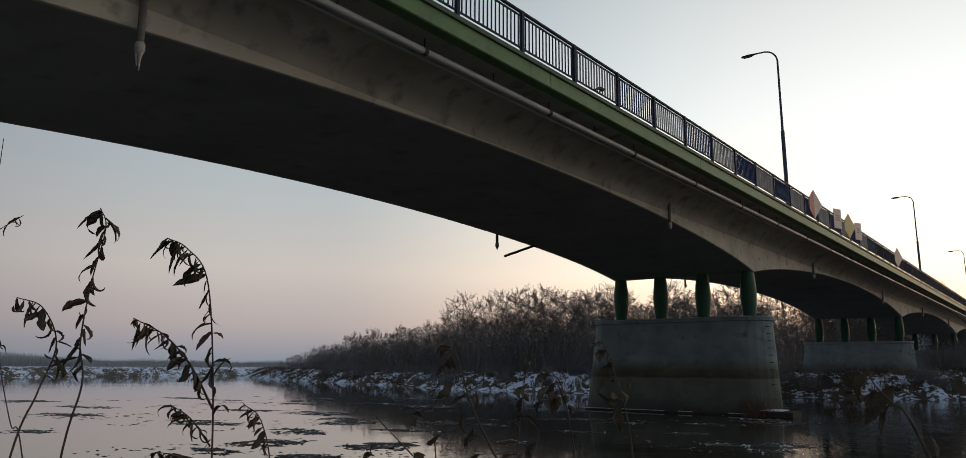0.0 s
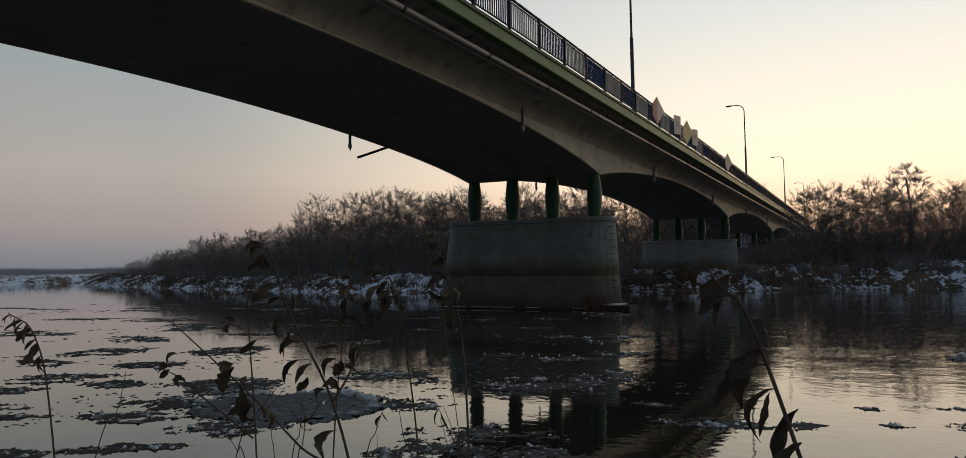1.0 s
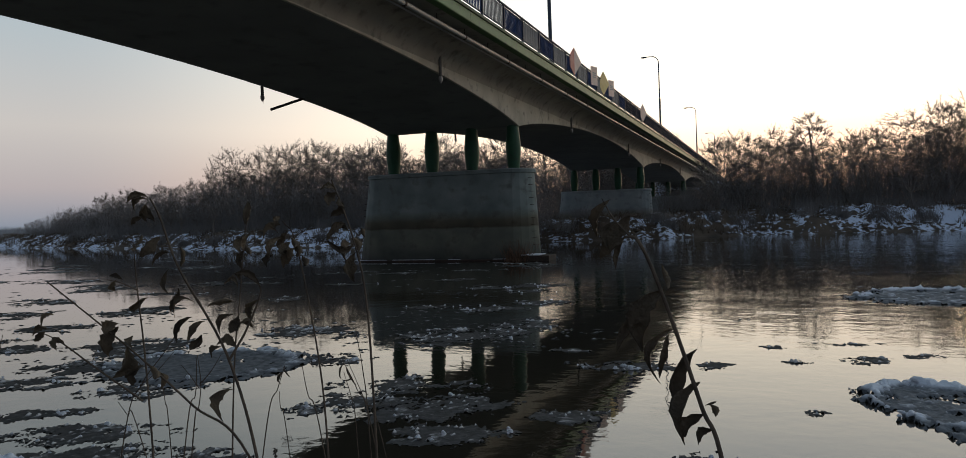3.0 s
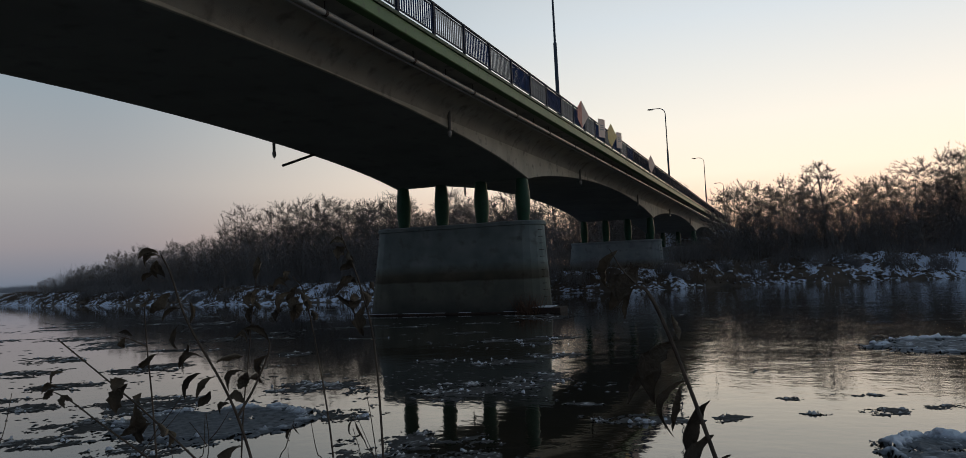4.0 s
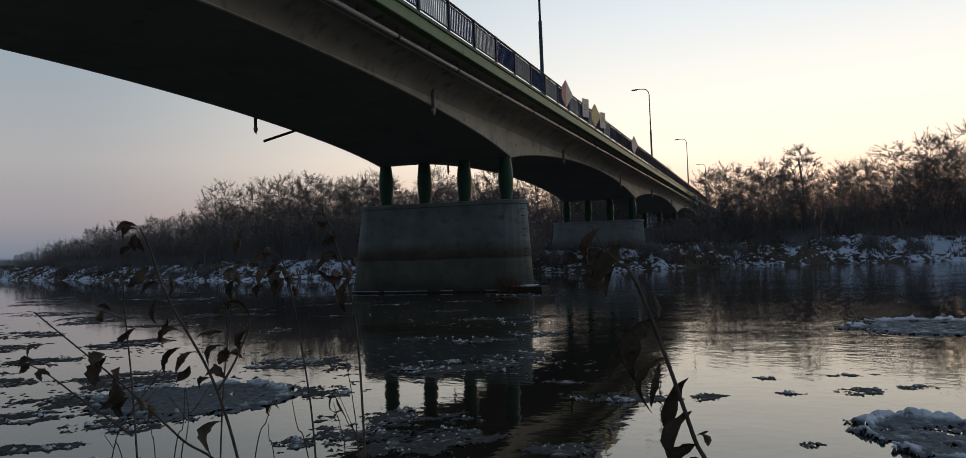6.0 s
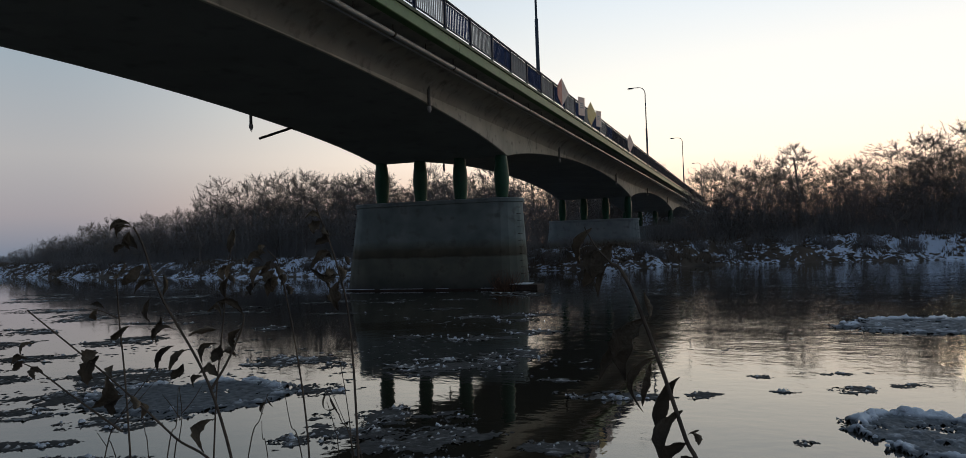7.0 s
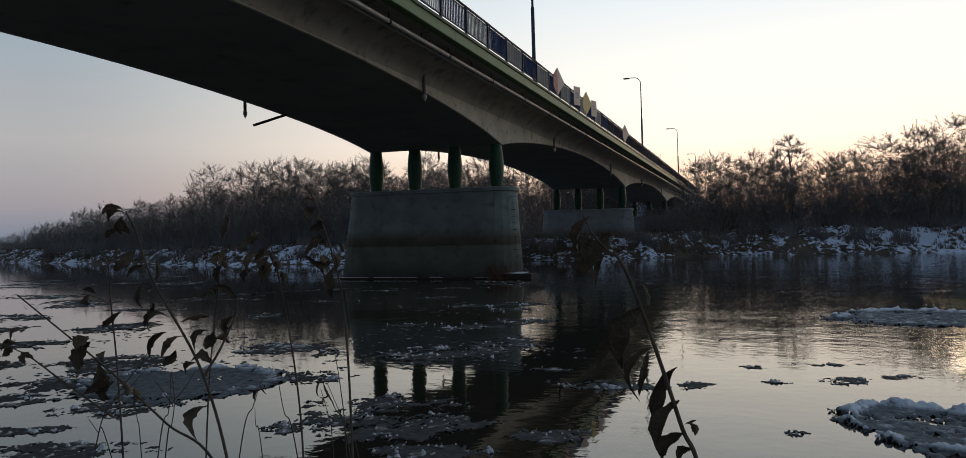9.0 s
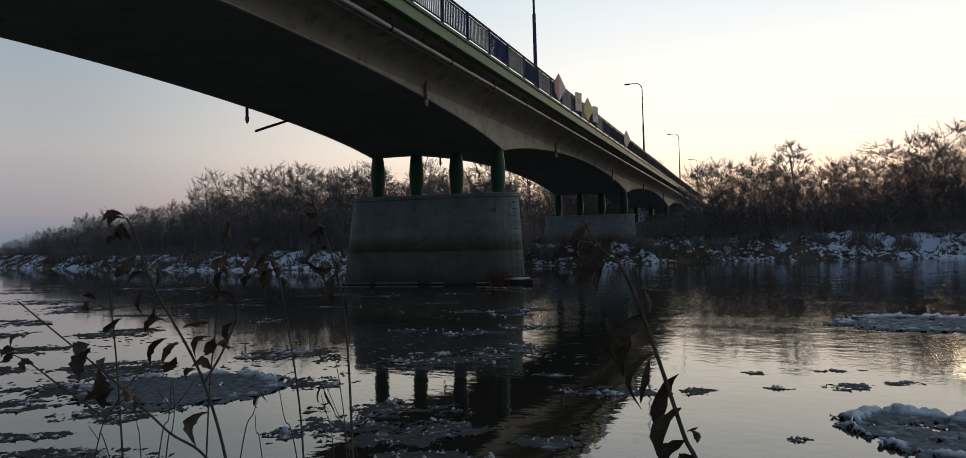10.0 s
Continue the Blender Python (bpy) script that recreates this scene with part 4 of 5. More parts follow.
def ice_floe(x, y, rx, ry, turn, seed, white=False, snowy=False):
    """A drifting raft of slush: ragged, holed and crumbly; white ones have a raised rim, snowy ones are heaped all over."""
    cell = max(0.028, math.hypot(x, y) * 0.0024)
    deep = cell * 1.5
    nx, ny = int(rx * 1.3 / cell), int(ry * 1.3 / deep)
    idx, vs, fs = {}, [], []
    keep = set()
    crumb = random.Random(int(seed * 10))
    N = noise.noise
    for j in range(-ny, ny + 1):
        for i in range(-nx, nx + 1):
            px, py = i * cell, j * deep
            u, v = px / rx, py / ry
            r = math.hypot(u, v)
            if r > 1.5:
                continue
            a = math.atan2(v, u)
            fine = 0.20 * N(Vector((px * 6, py * 6, seed))) + 0.16 * N(Vector((px * 15, py * 11, seed)))
            edge = 0.90 + 0.34 * N(Vector((math.cos(a) * 1.4, math.sin(a) * 1.4, seed))) + 0.26 * N(Vector((px * 2.2, py * 2.2, seed))) + fine
            hole = N(Vector((px * 1.4, py * 1.4, seed + 5))) + 0.6 * N(Vector((px * 5, py * 5, seed + 8))) + 0.5 * fine + crumb.uniform(-0.2, 0.2)
            if r < edge and hole > (-0.26 if not white else -0.62) + max(0, r - 0.5) * 0.7:
                keep.add((i, j))

    def vert(i, j):
        if (i, j) not in idx:
            rim = sum((i + a, j + b) in keep for a in (-1, 0) for b in (-1, 0))
            px, py = i * cell, j * deep
            r = math.hypot(px / rx, py / ry)
            n1 = N(Vector((px * 4, py * 4, seed + 2)))
            n2 = N(Vector((px * 13, py * 13, seed + 3)))
            n3 = N(Vector((px * 1.7, py * 1.7, seed + 4)))
            chip = crumb.random()
            if white:
                ring = max(0.0, 1 - abs(r - 0.80 - 0.12 * n3) / 0.17) * (0.65 + 0.35 * max(-1.0, min(1.0, 1.6 * py / ry)))
                z = 0.012 + 0.012 * max(0, n3) + ring * (0.025 + 0.085 * max(0, n1 + 0.25)) + (0.05 * ring + 0.012) * max(0, n2 + 0.1) + (0.02 * crumb.random() if chip > 0.93 else 0)
            else:
                z = 0.003 + 0.010 * max(0, n1 + n3) + 0.018 * max(0, n2) ** 1.3 * (0.5 + max(0, n1 + 0.3)) + (crumb.uniform(0.012, 0.04) if chip > 0.965 - 0.06 * n3 else 0)
            if snowy:
                z = 1.15 * z + 0.035 * max(0, n1 + 0.2) + 0.014 * max(0, n2)
            if rim < 4:
                z = -0.004 if chip < 0.7 else z * 0.7
            idx[(i, j)] = len(vs)
            vs.append((px + cell * crumb.uniform(-0.42, 0.42), py + deep * crumb.uniform(-0.42, 0.42), z))
        return idx[(i, j)]

    for i, j in sorted(keep):
        fs.append((vert(i, j), vert(i + 1, j), vert(i + 1, j + 1), vert(i, j + 1)))
    ob = new("ice_floe", mesh_of("ice_floe", vs, fs, CRUST if white else SLUSH, white))
    ob.matrix_basis = pose(x, y, 0.004, 0, 0, turn)
    if max(rx, ry) > 0.7 and math.hypot(x, y) < 32:
        # loose chunks of ice stand on it, most of them on a white rim
        high = [v for v in vs if v[2] > (0.04 if white else 0.012)] or vs
        for _ in range(16 if white else 9):
            px, py, pz = crumb.choice(high)
            k = crumb.uniform(0.03, 0.085) * (1.0 if white else 0.75)
            m = pose(px, py, max(0.0, pz - 0.012), crumb.uniform(-25, 25), crumb.uniform(-25, 25), crumb.uniform(0, 360))
            part("ice_chunk", crumb.choice(CHUNKS), ob, at=m @ Matrix.Diagonal((k, k * crumb.uniform(0.5, 1.0), k * crumb.uniform(0.5, 1.1), 1)))
    return tagged(ob, "white crusted ice floe with a raised rim of frozen slush" if white else "thin dark floe of grey slush on the water", "ice floe", group="drifting ice")


FLOES = (
    (-9.94, 11.4, 2.25, 1.75, 10), (-12.88, 12.85, 1.5, 1.2, 8), (-18.46, 18.26, 1.5, 1.7, 4), (-22.0, 16.7, 1.3, 1.7, 5), (-26.9, 24.8, 1.5, 1.8, 0),
    (-10.26, 15.4, 1.6, 1.1, 7), (-11.9, 9.2, 1.0, 0.6, 11), (-12.24, 10.8, 1.0, 0.9, 10), (-9.57, 9.2, 0.9, 0.55, 11))
MORE_FLOES = (
    (-5.05, 10.0, 1.7, 1.5, 12), (-15.55, 12.0, 1.0, 0.65, 9), (-17.9, 15.0, 1.0, 1.0, 6), (-23.6, 27.2, 1.2, 1.6, -1), (-15.8, 22.0, 1.0, 0.8, 2), (-33.4, 28.6, 2.6, 1.6, -2),
    (-6.72, 15.43, 1.4, 1.4, 7), (-5.51, 17.04, 1.0, 1.7, 6), (-2.31, 12.9, 0.95, 0.62, 10), (-0.91, 13.17, 0.35, 0.4, 10))
RIGHT_FLOES = (
    (-2.55, 9.4, 0.6, 0.4, 12), (-3.68, 14.1, 0.5, 0.22, 8), (1.36, 14.07, 0.5, 0.45, 9), (2.34, 14.57, 0.45, 0.34, 9), (0.14, 15.13, 0.45, 0.26, 8),
    (0.38, 13.72, 0.3, 0.15, 9), (1.25, 15.73, 0.65, 0.3, 8), (0.47, 10.32, 0.2, 0.16, 12), (-6.7, 6.4, 1.5, 0.7, 16), (-3.7, 8.3, 0.8, 0.6, 16), (-0.68, 7.9, 0.75, 0.42, 16), (-7.7, 12.4, 0.75, 0.8, 10))
WHITE_FLOES = ((4.5, 24.2, 2.7, 2.3, 0), (2.05, 11.1, 1.1, 1.4, 12), (-7.7, 5.8, 0.5, 0.45, 16))


def river_ice():
    for i, (x, y, rx, ry, turn) in enumerate(FLOES + MORE_FLOES + RIGHT_FLOES):
        ice_floe(x, y, rx, ry, turn, 11.3 * i + 3, i == 0)
    for i, (x, y, rx, ry, turn) in enumerate(WHITE_FLOES):
        ice_floe(x, y, rx, ry, turn, 7.9 * i + 2, True, True)
    rnd = random.Random(21)
    for i in range(70):
        d = 16 + 50 * rnd.random() ** 1.2
        a = radians(rnd.uniform(14, 74))
        x, y = -math.sin(a) * d, math.cos(a) * d
        if y > float(shore(x)) - 10 or (abs(x - XC) < 9 and abs(y - 44.5) < 4):
            continue
        if any(math.hypot(x - f[0], y - f[1]) < f[2] + 1.0 for f in FLOES + MORE_FLOES):
            continue
        r = rnd.uniform(0.25, 0.6) + d * 0.025
        ice_floe(x, y, r * rnd.uniform(0.9, 1.5), r * rnd.uniform(0.4, 0.8), rnd.uniform(-5, 25), 400 + 7.7 * i, False)

    for i in range(40):
        d = 8.5 + 18 * rnd.random()
        a = radians(rnd.uniform(49, 76))
        x, y = -math.sin(a) * d, math.cos(a) * d
        if ground_z(x, y) > -0.3 or any(math.hypot(x - f[0], y - f[1]) < f[2] + 0.5 for f in FLOES + MORE_FLOES):
            continue
        ice_floe(x, y, rnd.uniform(0.6, 1.9), rnd.uniform(0.3, 0.85), rnd.uniform(20, 55), 1300 + 3.3 * i, False)

    # loose crumbs and slivers between the floes
    vs, fs = [], []
    for _ in range(9000):
        d = 15 + 54 * rnd.random() ** 1.2
        a = radians(rnd.uniform(-22, 76))
        x, y = -math.sin(a) * d, math.cos(a) * d
        if y > float(shore(x)) - 3 or lump(x, y, 0.16, 40) + 0.7 * lump(x, y, 0.7, 41) < (0.2 if a > 0.2 else 0.34):
            continue
        r = (0.003 + 0.0017 * d) * rnd.uniform(0.4, 1.6)
        o = len(vs)
        turn, n = rnd.uniform(0, 6.28), 6
        for k in range(n):
            q = r * rnd.uniform(0.5, 1.4)
            w = k * 6.283 / n
            ex, ey = q * math.cos(w) * 1.8, q * math.sin(w)
            vs.append((x + ex * math.cos(0.3) - ey * math.sin(0.3), y + ex * math.sin(0.3) + ey * math.cos(0.3), 0.002))
        vs.append((x, y, rnd.uniform(0.008, 0.022)))
        fs += [(o + k, o + (k + 1) % n, o + n) for k in range(n)]
    c = new("slush_crumbs", mesh_of("slush_crumbs", vs, fs, SLUSH))
    tagged(c, "loose crumbs of slush drifting between the floes", "slush", kind="stuff")


river_ice()


# ---- withered shoots on the near bank ----
def leaf_mesh(seed, curl, fold, width):
    """A dry lance-shaped leaf along +x that curls down, folded along its midrib."""
    rnd = random.Random(seed)
    vs, fs = [], []
    n = 9
    p, ang = Vector((0, 0, 0)), 0.2
    twist = rnd.uniform(-0.9, 0.9)
    for i in range(n + 1):
        u = i / n
        w = width * (math.sin(math.pi * min(1, u * 0.93 + 0.05)) ** 0.8) * (1.0 + 0.25 * rnd.uniform(-1, 1)) if 0 < i < n else width * 0.06
        tw = twist * u
        for s in (-1, 0, 1):
            a = tw + s * fold
            side = Vector((0, s * w * math.cos(abs(fold)), abs(s) * w * math.sin(fold) + rnd.uniform(-0.06, 0.06) * w))
            side = Matrix.Rotation(tw, 3, "X") @ side
            vs.append(p + side)
        p = p + Vector((math.cos(ang), 0, -math.sin(ang))) / n
        ang += curl / n * (0.4 + 1.2 * u)
    for i in range(n):
        for s in (0, 1):
            fs.append((i * 3 + s, i * 3 + s + 1, (i + 1) * 3 + s + 1, (i + 1) * 3 + s))
    o = len(vs)
    vs += [Vector(v) + Vector((0, 0, -0.012)) for v in vs[:o]]
    fs += [tuple(o + q for q in f[::-1]) for f in fs[:2 * n]]
    ring = [i * 3 for i in range(n + 1)] + [i * 3 + 2 for i in range(n, -1, -1)]
    fs += [(a, b, o + b, o + a) for a, b in zip(ring, ring[1:] + ring[:1])]
    return mesh_of("leaf", vs, fs, LEAF, True)


LEAVES = [leaf_mesh(s, c, f, w) for s, c, f, w in ((1, 1.6, 0.5, 0.15), (2, 2.4, 0.7, 0.14), (3, 0.8, 0.4, 0.18), (4, 3.0, 0.8, 0.16), (5, 1.9, 0.2, 0.20), (6, 1.2, 0.9, 0.13), (7, 2.7, 0.5, 0.15), (8, 3.6, 0.6, 0.13), (9, 0.3, 0.9, 0.12))]


def leaves_on(owner, pts, count, start, end, size, seed, droop=0.6, side=0):
    rnd = random.Random(seed)
    n = len(pts) - 1
    count = math.ceil(count * 1.6)
    for i in range(count):
        u = start + (end - start) * (i + rnd.uniform(0.1, 0.9)) / count
        k = min(n - 1, int(u * n))
        at = pts[k].lerp(pts[k + 1], u * n - k)
        turn = rnd.choice((-1, 1)) if not side else side
        yaw = (180 if turn < 0 else 0) + 26 + rnd.uniform(-45, 45)
        s = size * rnd.choice((0.55, 0.8, 1.0, 1.15, 1.3)) * rnd.uniform(0.9, 1.15)
        tilt = degrees_of(droop) + rnd.uniform(-50, 45)
        m = Matrix.Translation(at) @ pose(0, 0, 0, rnd.uniform(-70, 70), tilt, yaw) @ Matrix.Diagonal((s, 0.72 * s, 0.8 * s, 1))
        part("leaf", LEAVES[rnd.randrange(len(LEAVES))], owner, at=m)


def dry_leaves(owner, rows, seed):
    """Withered leaves from stalk to tip: base, tip, width and how far each arches, in metres."""
    rnd = random.Random(seed)
    n = 10
    for bx, by, bz, tx, ty, tz, width, bow in rows:
        base, tip = Vector((bx, by, bz)), Vector((tx, ty, tz))
        axis = (tip - base).normalized()
        out = Vector((-bx, -by, 0.25)).normalized()  # turned back to the origin, where the camera stands
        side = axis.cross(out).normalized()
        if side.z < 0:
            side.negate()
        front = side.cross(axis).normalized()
        twist, fold = rnd.uniform(-0.6, 0.6), rnd.uniform(0.4, 1.3)
        hook = rnd.choice((-1, 1, 1)) * rnd.uniform(0.04, 0.16) * (tip - base).length
        wave = rnd.uniform(0, 6.28)
        vs, fs = [], []
        for i in range(n + 1):
            u = i / n
            mid = base.lerp(tip, u) + side * (1.5 * bow * math.sin(math.pi * u ** 0.7) - 0.25 * abs(bow) * math.sin(2 * math.pi * u)) + side * (hook * (math.sin(math.pi * u) - 0.8 * u ** 4)) + front * (0.2 * width * math.sin(wave + 5 * u))
            w = 0.50 * width * (max(0.05, math.sin(math.pi * min(1, u * 0.95 + 0.02))) ** 1.0 if 0 < i < n else 0.06)
            a = twist + 0.9 * twist * math.sin(3 * u + wave)
            across = side * math.cos(a) + front * math.sin(a)
            lift = front * math.cos(a) - side * math.sin(a)
            for q in (-1, -0.5, 0, 0.5, 1):
                r = w * q * (1 + rnd.uniform(-0.35, 0.25) * (abs(q) == 1))
                vs.append(mid + across * r + lift * (fold * abs(q) ** 1.5 * w + 0.10 * width * rnd.uniform(-1, 1) * abs(q)))
        for i in range(n):
            for k in range(4):
                fs.append((i * 5 + k, i * 5 + k + 1, (i + 1) * 5 + k + 1, (i + 1) * 5 + k))
        o, count = len(vs), len(fs)
        vs += [v - front * 0.0006 for v in vs]
        fs += [tuple(o + q for q in f[::-1]) for f in fs[:count]]
        ring = [i * 5 for i in range(n + 1)] + [i * 5 + 4 for i in range(n, -1, -1)]
        fs += [(a, b, o + b, o + a) for a, b in zip(ring, ring[1:] + ring[:1])]
        part("leaf", mesh_of("leaf", vs, fs, LEAF, True), owner)


def degrees_of(a):
    return a * 180 / math.pi


def shoot(bends, radius, label, leaves=(), rooted=True, owner=None, tip=0.35):
    """A woody stem through its bends down to the ground, with leaves: (count, start, end, size, seed, droop, side)."""
    pts = [Vector(b) for b in bends]
    if rooted:
        d = (pts[0] - pts[1]).normalized()
        d = (d + Vector((0, 0, -1.2))).normalized()
        g = ground_z(pts[0].x, pts[0].y)
        foot = pts[0] + d * ((pts[0].z - g + 0.03) / max(0.2, -d.z))
        pts = [foot, pts[0].lerp(foot, 0.4)] + pts
    line = glide(pts, 7 * len(pts))
    if owner is None:
        owner = thing("dry_shoot", label, "dead plant", group="withered shoots on the bank")
        name = "stem"
    else:
        name = "branch"
    n = len(line) - 1
    part(name, rod(name, line, [radius * (1 - (1 - tip) * i / n) for i in range(n + 1)], STEM, 7), owner)
    up = line if not rooted else line[2 * 7:]
    for count, start, end, size, seed, droop, side in leaves:
        leaves_on(owner, up, count, start, end, size, seed, droop, side)
    return owner


WILTED = "withered shoot with curled brown leaves"
s1 = shoot([(-0.865, 1.126, 2.099), (-0.94, 1.139, 2.326), (-1.013, 1.1, 2.499), (-1.035, 1.082, 2.591), (-1.045, 1.07, 2.627)], 0.0038, WILTED)
shoot([(-0.94, 1.139, 2.326), (-0.918, 1.167, 2.384), (-0.902, 1.188, 2.453), (-0.926, 1.172, 2.482)], 0.0026, "", (), False, s1)
s2 = shoot([(-0.888, 1.127, 2.147), (-0.98, 1.086, 2.253), (-1.063, 1.034, 2.358), (-1.158, 0.948, 2.488)], 0.0034, "bare slanting dry twig with a bunch of curled leaves")
shoot([(-1.042, 1.033, 2.27), (-1.104, 0.986, 2.339), (-1.142, 0.953, 2.386), (-1.17, 0.924, 2.411)], 0.002, "", (), False, s2)
upright = shoot([(-1.138, 1.152, 2.062), (-1.185, 1.186, 2.306), (-1.204, 1.191, 2.449), (-1.21, 1.191, 2.543)], 0.003, "thin upright dry stem with few leaves")
shoot([(-1.204, 1.191, 2.449), (-1.228, 1.172, 2.466), (-1.25, 1.155, 2.474)], 0.0015, "", (), False, upright)
plume = shoot([(-0.893, 1.39, 2.007), (-0.939, 1.437, 2.254), (-0.989, 1.438, 2.523), (-1.012, 1.42, 2.58)], 0.0033, WILTED)
tall = shoot([(-0.667, 1.192, 2.098), (-0.71, 1.249, 2.41), (-0.733, 1.245, 2.543), (-0.763, 1.225, 2.654)], 0.0033, WILTED)
slim = shoot([(-0.991, 1.211, 2.254), (-0.993, 1.242, 2.43), (-0.987, 1.254, 2.544), (-0.976, 1.263, 2.622)], 0.0022, "slim dry stem with narrow hanging leaves")
big = shoot([(-0.055, 0.934, 2.241), (-0.086, 0.96, 2.336), (-0.13, 0.978, 2.466), (-0.159, 0.979, 2.536), (-0.178, 0.976, 2.544)], 0.0034, "withered shoot with large drooping brown leaves", tip=0.6)
shoot([(-0.166, 0.978, 2.54), (-0.189, 0.974, 2.566), (-0.204, 0.971, 2.594)], 0.0016, "", (), False, big)
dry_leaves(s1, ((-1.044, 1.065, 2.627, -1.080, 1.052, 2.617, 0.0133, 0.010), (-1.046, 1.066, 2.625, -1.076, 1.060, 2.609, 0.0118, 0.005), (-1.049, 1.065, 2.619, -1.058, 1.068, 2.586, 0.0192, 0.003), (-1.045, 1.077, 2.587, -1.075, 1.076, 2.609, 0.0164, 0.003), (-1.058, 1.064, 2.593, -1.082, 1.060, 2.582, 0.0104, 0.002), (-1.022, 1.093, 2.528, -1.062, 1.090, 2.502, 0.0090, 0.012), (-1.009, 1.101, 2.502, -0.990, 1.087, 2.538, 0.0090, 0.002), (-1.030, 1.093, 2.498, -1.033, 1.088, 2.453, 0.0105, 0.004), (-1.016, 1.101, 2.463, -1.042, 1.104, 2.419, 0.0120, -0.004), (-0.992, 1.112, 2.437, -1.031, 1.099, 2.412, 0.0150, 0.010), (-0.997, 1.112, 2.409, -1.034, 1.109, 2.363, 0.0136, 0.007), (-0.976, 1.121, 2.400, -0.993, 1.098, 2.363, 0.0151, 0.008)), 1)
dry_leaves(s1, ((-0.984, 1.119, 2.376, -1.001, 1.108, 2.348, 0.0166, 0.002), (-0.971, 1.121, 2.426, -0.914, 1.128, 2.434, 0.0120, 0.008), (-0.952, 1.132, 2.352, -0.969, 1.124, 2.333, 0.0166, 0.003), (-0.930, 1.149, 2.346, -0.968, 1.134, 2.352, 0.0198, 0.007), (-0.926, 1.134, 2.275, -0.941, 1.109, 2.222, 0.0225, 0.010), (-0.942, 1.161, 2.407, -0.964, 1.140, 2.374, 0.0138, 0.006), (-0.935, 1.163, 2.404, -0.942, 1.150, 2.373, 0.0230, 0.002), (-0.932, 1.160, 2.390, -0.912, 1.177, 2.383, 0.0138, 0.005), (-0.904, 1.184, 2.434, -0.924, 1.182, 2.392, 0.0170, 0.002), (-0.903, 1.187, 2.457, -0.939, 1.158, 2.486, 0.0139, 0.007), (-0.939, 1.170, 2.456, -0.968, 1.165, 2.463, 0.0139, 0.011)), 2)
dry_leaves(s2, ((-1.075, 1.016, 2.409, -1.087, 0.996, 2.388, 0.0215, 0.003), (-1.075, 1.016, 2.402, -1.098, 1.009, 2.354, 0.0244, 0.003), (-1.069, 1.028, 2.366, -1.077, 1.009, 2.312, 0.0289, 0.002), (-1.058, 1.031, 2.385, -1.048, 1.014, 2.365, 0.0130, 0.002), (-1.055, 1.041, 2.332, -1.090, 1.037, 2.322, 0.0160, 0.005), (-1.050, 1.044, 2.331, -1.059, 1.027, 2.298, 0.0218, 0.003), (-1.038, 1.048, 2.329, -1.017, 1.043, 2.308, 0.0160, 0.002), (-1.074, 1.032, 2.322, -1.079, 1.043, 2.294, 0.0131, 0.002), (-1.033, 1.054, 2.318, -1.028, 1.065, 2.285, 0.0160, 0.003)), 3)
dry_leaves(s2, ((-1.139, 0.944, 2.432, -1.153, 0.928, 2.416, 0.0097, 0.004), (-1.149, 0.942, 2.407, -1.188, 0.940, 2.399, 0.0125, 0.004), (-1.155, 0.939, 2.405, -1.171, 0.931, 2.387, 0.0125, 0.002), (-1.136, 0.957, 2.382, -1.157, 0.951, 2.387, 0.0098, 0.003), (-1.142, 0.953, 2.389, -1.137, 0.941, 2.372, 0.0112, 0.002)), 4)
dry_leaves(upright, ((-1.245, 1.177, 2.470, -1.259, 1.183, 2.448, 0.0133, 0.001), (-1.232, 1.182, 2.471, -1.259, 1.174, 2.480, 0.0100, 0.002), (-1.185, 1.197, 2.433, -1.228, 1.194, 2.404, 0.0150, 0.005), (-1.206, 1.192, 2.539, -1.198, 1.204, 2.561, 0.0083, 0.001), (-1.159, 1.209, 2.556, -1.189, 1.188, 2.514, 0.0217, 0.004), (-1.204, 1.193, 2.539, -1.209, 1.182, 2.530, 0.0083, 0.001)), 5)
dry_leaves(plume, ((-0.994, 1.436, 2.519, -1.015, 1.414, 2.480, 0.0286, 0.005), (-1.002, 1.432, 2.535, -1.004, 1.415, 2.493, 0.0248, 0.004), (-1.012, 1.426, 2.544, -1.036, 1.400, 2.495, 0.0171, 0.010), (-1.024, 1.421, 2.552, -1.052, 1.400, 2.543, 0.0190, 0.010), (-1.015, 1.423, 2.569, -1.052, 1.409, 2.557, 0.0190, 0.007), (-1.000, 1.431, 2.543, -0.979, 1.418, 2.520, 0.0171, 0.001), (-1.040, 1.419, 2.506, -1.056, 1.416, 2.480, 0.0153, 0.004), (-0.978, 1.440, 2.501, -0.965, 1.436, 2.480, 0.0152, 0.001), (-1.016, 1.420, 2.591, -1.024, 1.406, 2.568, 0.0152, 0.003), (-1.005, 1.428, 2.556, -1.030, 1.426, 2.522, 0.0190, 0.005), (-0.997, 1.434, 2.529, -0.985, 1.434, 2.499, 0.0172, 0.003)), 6)
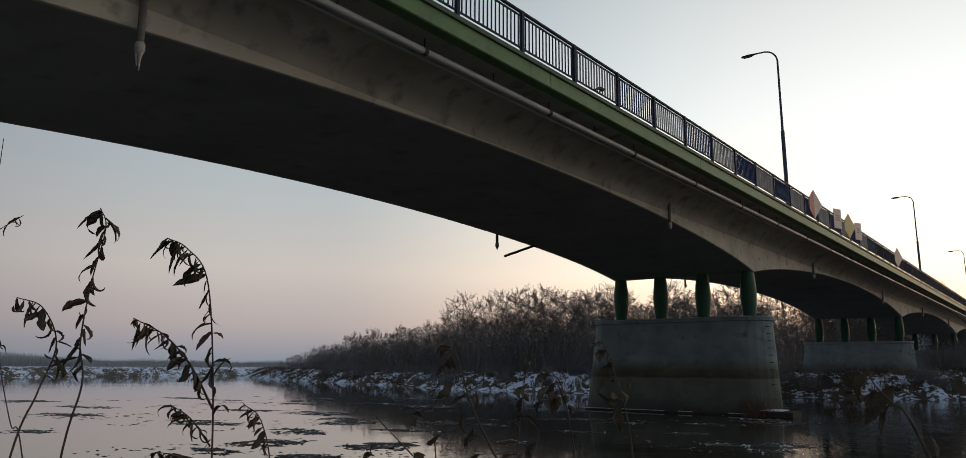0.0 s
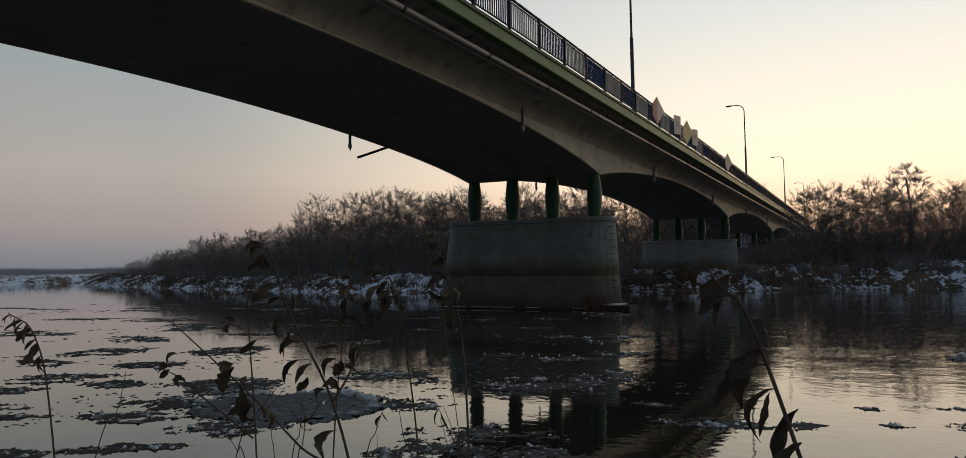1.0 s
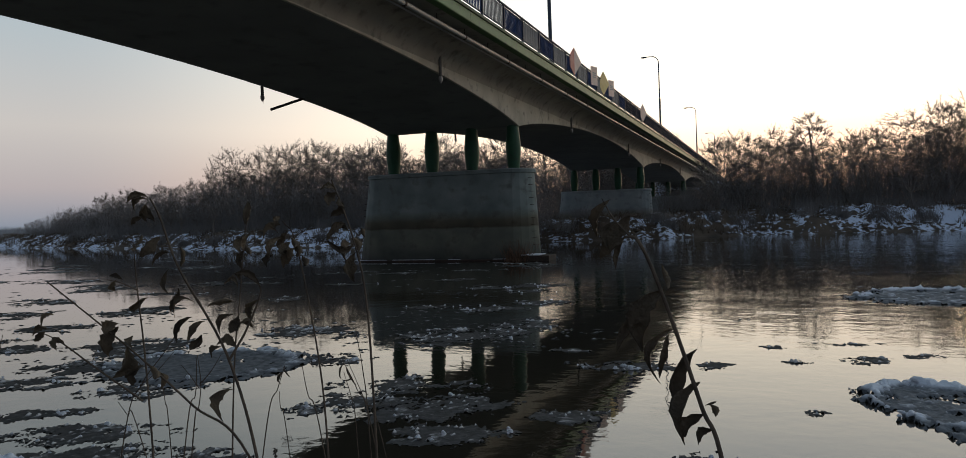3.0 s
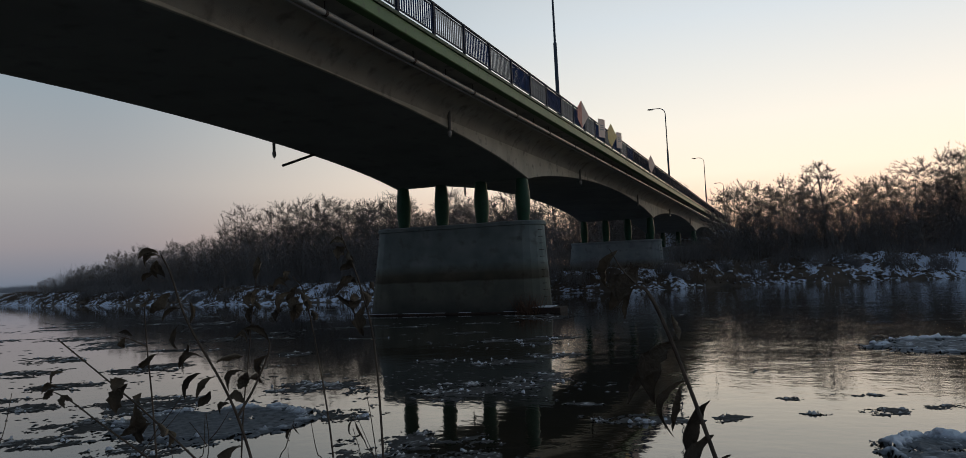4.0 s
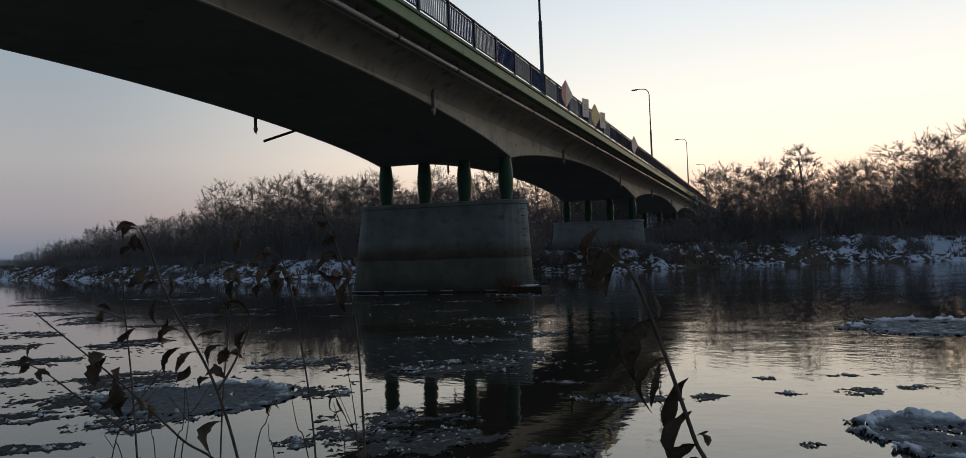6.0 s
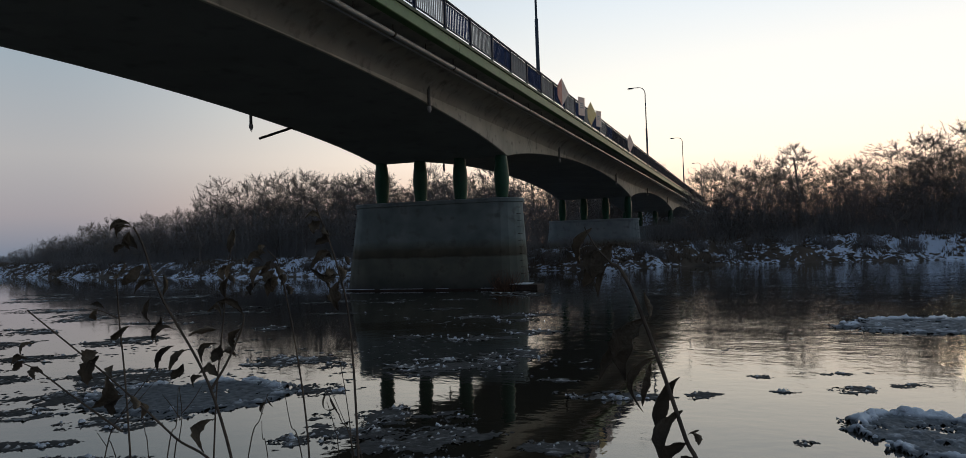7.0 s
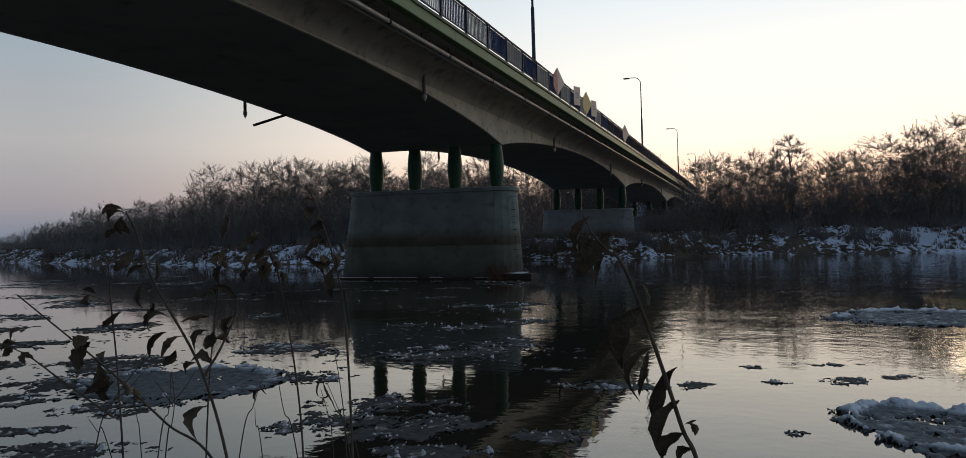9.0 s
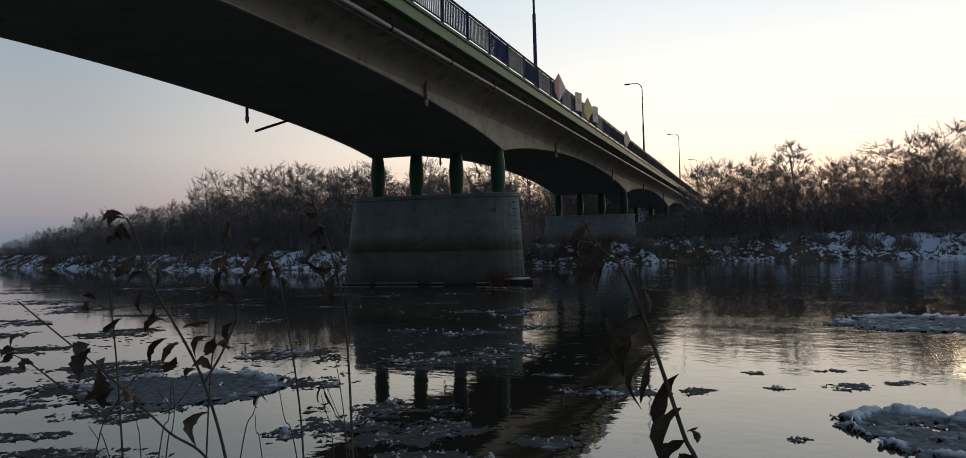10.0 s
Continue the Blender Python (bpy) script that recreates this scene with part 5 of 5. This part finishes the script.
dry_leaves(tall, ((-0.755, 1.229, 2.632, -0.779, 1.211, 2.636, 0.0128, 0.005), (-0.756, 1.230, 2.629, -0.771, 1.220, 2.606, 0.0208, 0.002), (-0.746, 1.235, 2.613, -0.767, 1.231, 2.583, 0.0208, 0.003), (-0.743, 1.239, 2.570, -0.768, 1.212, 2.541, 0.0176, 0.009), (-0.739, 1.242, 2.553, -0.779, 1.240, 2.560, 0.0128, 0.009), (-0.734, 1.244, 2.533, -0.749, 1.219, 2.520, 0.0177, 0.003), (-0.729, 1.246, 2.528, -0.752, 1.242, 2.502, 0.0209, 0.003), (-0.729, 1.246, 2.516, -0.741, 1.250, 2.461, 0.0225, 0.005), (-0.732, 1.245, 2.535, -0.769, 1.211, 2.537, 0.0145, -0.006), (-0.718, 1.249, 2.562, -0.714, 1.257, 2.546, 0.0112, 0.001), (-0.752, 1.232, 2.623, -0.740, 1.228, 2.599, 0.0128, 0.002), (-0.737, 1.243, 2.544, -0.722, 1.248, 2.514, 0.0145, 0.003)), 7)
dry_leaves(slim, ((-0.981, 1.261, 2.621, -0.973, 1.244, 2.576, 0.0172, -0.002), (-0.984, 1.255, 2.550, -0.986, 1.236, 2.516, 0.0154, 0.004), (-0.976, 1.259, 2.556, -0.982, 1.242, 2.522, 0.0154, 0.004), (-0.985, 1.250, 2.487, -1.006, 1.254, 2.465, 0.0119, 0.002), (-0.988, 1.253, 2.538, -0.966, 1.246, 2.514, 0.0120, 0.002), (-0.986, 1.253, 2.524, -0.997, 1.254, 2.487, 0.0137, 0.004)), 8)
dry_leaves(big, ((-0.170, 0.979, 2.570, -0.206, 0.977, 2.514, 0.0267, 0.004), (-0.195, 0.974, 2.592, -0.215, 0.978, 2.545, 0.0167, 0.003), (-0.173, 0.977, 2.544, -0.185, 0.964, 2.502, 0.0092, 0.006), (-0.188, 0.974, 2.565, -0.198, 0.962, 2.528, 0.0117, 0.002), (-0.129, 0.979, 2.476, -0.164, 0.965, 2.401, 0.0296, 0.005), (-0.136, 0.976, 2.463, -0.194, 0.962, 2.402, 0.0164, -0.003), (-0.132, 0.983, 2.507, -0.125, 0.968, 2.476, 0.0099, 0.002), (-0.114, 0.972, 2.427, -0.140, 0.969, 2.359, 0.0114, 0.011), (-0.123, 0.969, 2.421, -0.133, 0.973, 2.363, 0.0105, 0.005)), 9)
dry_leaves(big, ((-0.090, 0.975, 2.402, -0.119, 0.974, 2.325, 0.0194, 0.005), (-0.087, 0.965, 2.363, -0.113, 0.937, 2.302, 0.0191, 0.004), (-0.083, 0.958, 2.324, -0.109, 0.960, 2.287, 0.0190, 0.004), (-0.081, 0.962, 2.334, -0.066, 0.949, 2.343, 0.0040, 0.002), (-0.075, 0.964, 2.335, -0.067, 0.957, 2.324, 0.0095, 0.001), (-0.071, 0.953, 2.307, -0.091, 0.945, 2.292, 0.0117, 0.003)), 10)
l1 = shoot([(-1.46, 0.762, 2.315), (-1.484, 0.765, 2.569), (-1.489, 0.738, 2.781), (-1.506, 0.693, 2.849), (-1.524, 0.654, 2.869)], 0.003, WILTED, [(20, 0.3, 0.95, 0.056, 17, 0.8, -1), (4, 0.85, 1.0, 0.045, 18, 0.6, -1), (3, 0.2, 0.4, 0.05, 28, -0.6, 1)])
shoot([(-1.48, 0.767, 2.499), (-1.509, 0.724, 2.593), (-1.537, 0.674, 2.657), (-1.566, 0.615, 2.693)], 0.003, "", [(30, 0.15, 1.0, 0.05, 20, 0.7, 0)], False, l1)
shoot([(-1.471, 0.763, 2.385), (-1.504, 0.714, 2.403), (-1.531, 0.669, 2.412)], 0.002, "", [(16, 0.15, 1.0, 0.04, 21, 0.6, 0)], False, l1)
shoot([(-1.475, 0.764, 2.42), (-1.498, 0.726, 2.48), (-1.522, 0.69, 2.51)], 0.002, "", [(14, 0.2, 1.0, 0.04, 29, 0.6, 0)], False, l1)
shoot([(-1.681, 0.543, 2.38), (-1.68, 0.574, 2.55), (-1.684, 0.564, 2.643), (-1.673, 0.57, 2.771), (-1.651, 0.58, 2.892), (-1.651, 0.564, 2.937)], 0.003, WILTED, [(20, 0.28, 1.0, 0.058, 22, 0.7, 0)])
shoot([(-1.718, 0.458, 2.385), (-1.713, 0.498, 2.532), (-1.703, 0.523, 2.635), (-1.713, 0.492, 2.713), (-1.731, 0.445, 2.733)], 0.003, WILTED, [(11, 0.35, 1.0, 0.052, 23, 0.7, 0)])
shoot([(-1.385, 0.867, 2.307), (-1.418, 0.854, 2.465), (-1.445, 0.82, 2.51)], 0.0026, WILTED, [(12, 0.35, 1.0, 0.042, 24, 0.6, -1)])
BARE = "thin bare dry twig on the bank"
for i, bends in enumerate((
        [(-0.846, 1.287, 2.161), (-0.873, 1.289, 2.231), (-0.888, 1.293, 2.291)], [(-1.046, 1.141, 2.188), (-1.042, 1.163, 2.252), (-1.047, 1.176, 2.32)],
        [(-0.932, 1.229, 2.171), (-0.923, 1.259, 2.248), (-0.915, 1.275, 2.293)], [(-0.758, 1.338, 2.153), (-0.792, 1.342, 2.235), (-0.822, 1.337, 2.297)],
        [(-0.763, 1.335, 2.153), (-0.784, 1.354, 2.27), (-0.802, 1.36, 2.355)], [(-1.524, 1.072, 2.203), (-1.513, 1.108, 2.272), (-1.511, 1.13, 2.36)])):
    shoot(bends, 0.0018, BARE, [(1, 0.85, 1.0, 0.045, 30 + i, 1.2, -1)] if i in (2, 3) else ())

for bends, size in (([(-1.648, 0.338, 2.537), (-1.619, 0.319, 2.721), (-1.581, 0.325, 2.823), (-1.522, 0.359, 2.872)], 0.03), ([(-1.627, 0.370, 2.468), (-1.601, 0.343, 2.676), (-1.562, 0.323, 2.894), (-1.536, 0.315, 3.015)], 0.0), ([(-1.626, 0.447, 2.412), (-1.637, 0.424, 2.476), (-1.642, 0.399, 2.571), (-1.641, 0.381, 2.655)], 0.04)):
    edge = shoot(bends, 0.0019, "bare dry shoot with a curled leaf at its tip")
    if size:
        leaves_on(edge, glide(bends, 12), 3, 0.85, 1.0, size, 61, 0.6)
twiggy = shoot([(-1.053, 1.166, 2.173), (-1.041, 1.169, 2.224), (-1.035, 1.171, 2.271), (-1.039, 1.169, 2.327)], 0.0017, "thin forked bare twig on the bank")
shoot([(-1.036, 1.170, 2.271), (-1.016, 1.177, 2.294), (-0.996, 1.184, 2.326)], 0.0011, "", (), False, twiggy)
shoot([(-1.038, 1.170, 2.262), (-1.055, 1.164, 2.289), (-1.069, 1.158, 2.309)], 0.0011, "", (), False, twiggy)
wispy = shoot([(-1.155, 1.098, 2.185), (-1.119, 1.109, 2.280), (-1.074, 1.124, 2.342), (-1.038, 1.136, 2.398)], 0.0016, "thin leaning bare twig with a forked end")
shoot([(-1.119, 1.109, 2.280), (-1.092, 1.118, 2.302), (-1.053, 1.132, 2.347)], 0.0010, "", (), False, wispy)
for bends in ([(-0.729, 1.228, 2.179), (-0.734, 1.225, 2.240), (-0.747, 1.219, 2.297)], [(-0.696, 1.260, 2.172), (-0.721, 1.251, 2.235), (-0.751, 1.239, 2.316)], [(-1.096, 1.076, 2.195), (-1.116, 1.069, 2.231), (-1.131, 1.063, 2.256)], [(-1.059, 1.111, 2.188), (-1.064, 1.108, 2.249), (-1.069, 1.105, 2.306)], [(-0.912, 1.269, 2.154), (-0.922, 1.265, 2.208), (-0.923, 1.264, 2.242)]):
    shoot(bends, 0.0014, "thin bare dry twig on the bank")


# a scrap of bent sheet caught on the railing
scrap = thing("bent_scrap", "small dark bent scrap caught on the bridge railing", "debris", (X_EDGE + 0.09, 21.2, 11.62))
part("sheet", rod("sheet", [(0, -0.35, -0.1), (0, -0.05, 0.03), (0, 0.12, 0.02), (0, 0.32, 0.12)], [0.02, 0.06, 0.07, 0.02], RUST, 6), scrap)


# drift brush lodged against the pier
def brush_at(rnd):
    a, r = rnd.uniform(0, 6.28), 0.75 * rnd.random() ** 0.5
    return (-13.9 + 1.1 * r * math.cos(a), 42.55 + 0.5 * r * math.sin(a), 0.1)


RED_TWIG = material("reddish_drift_twigs", [(0.10, 0.058, 0.038), (0.17, 0.10, 0.065)], 5, 5, 0.9)
heap = new("drift_brush", mesh_of("drift_brush", *cones(120, 77, brush_at, lambda r, x, y: r.uniform(0.4, 1.5), lambda r: r.uniform(0.012, 0.03), 0.4), RED_TWIG))
tagged(heap, "reddish brown drift twigs lodged at the pier's foot", "driftwood", kind="stuff")
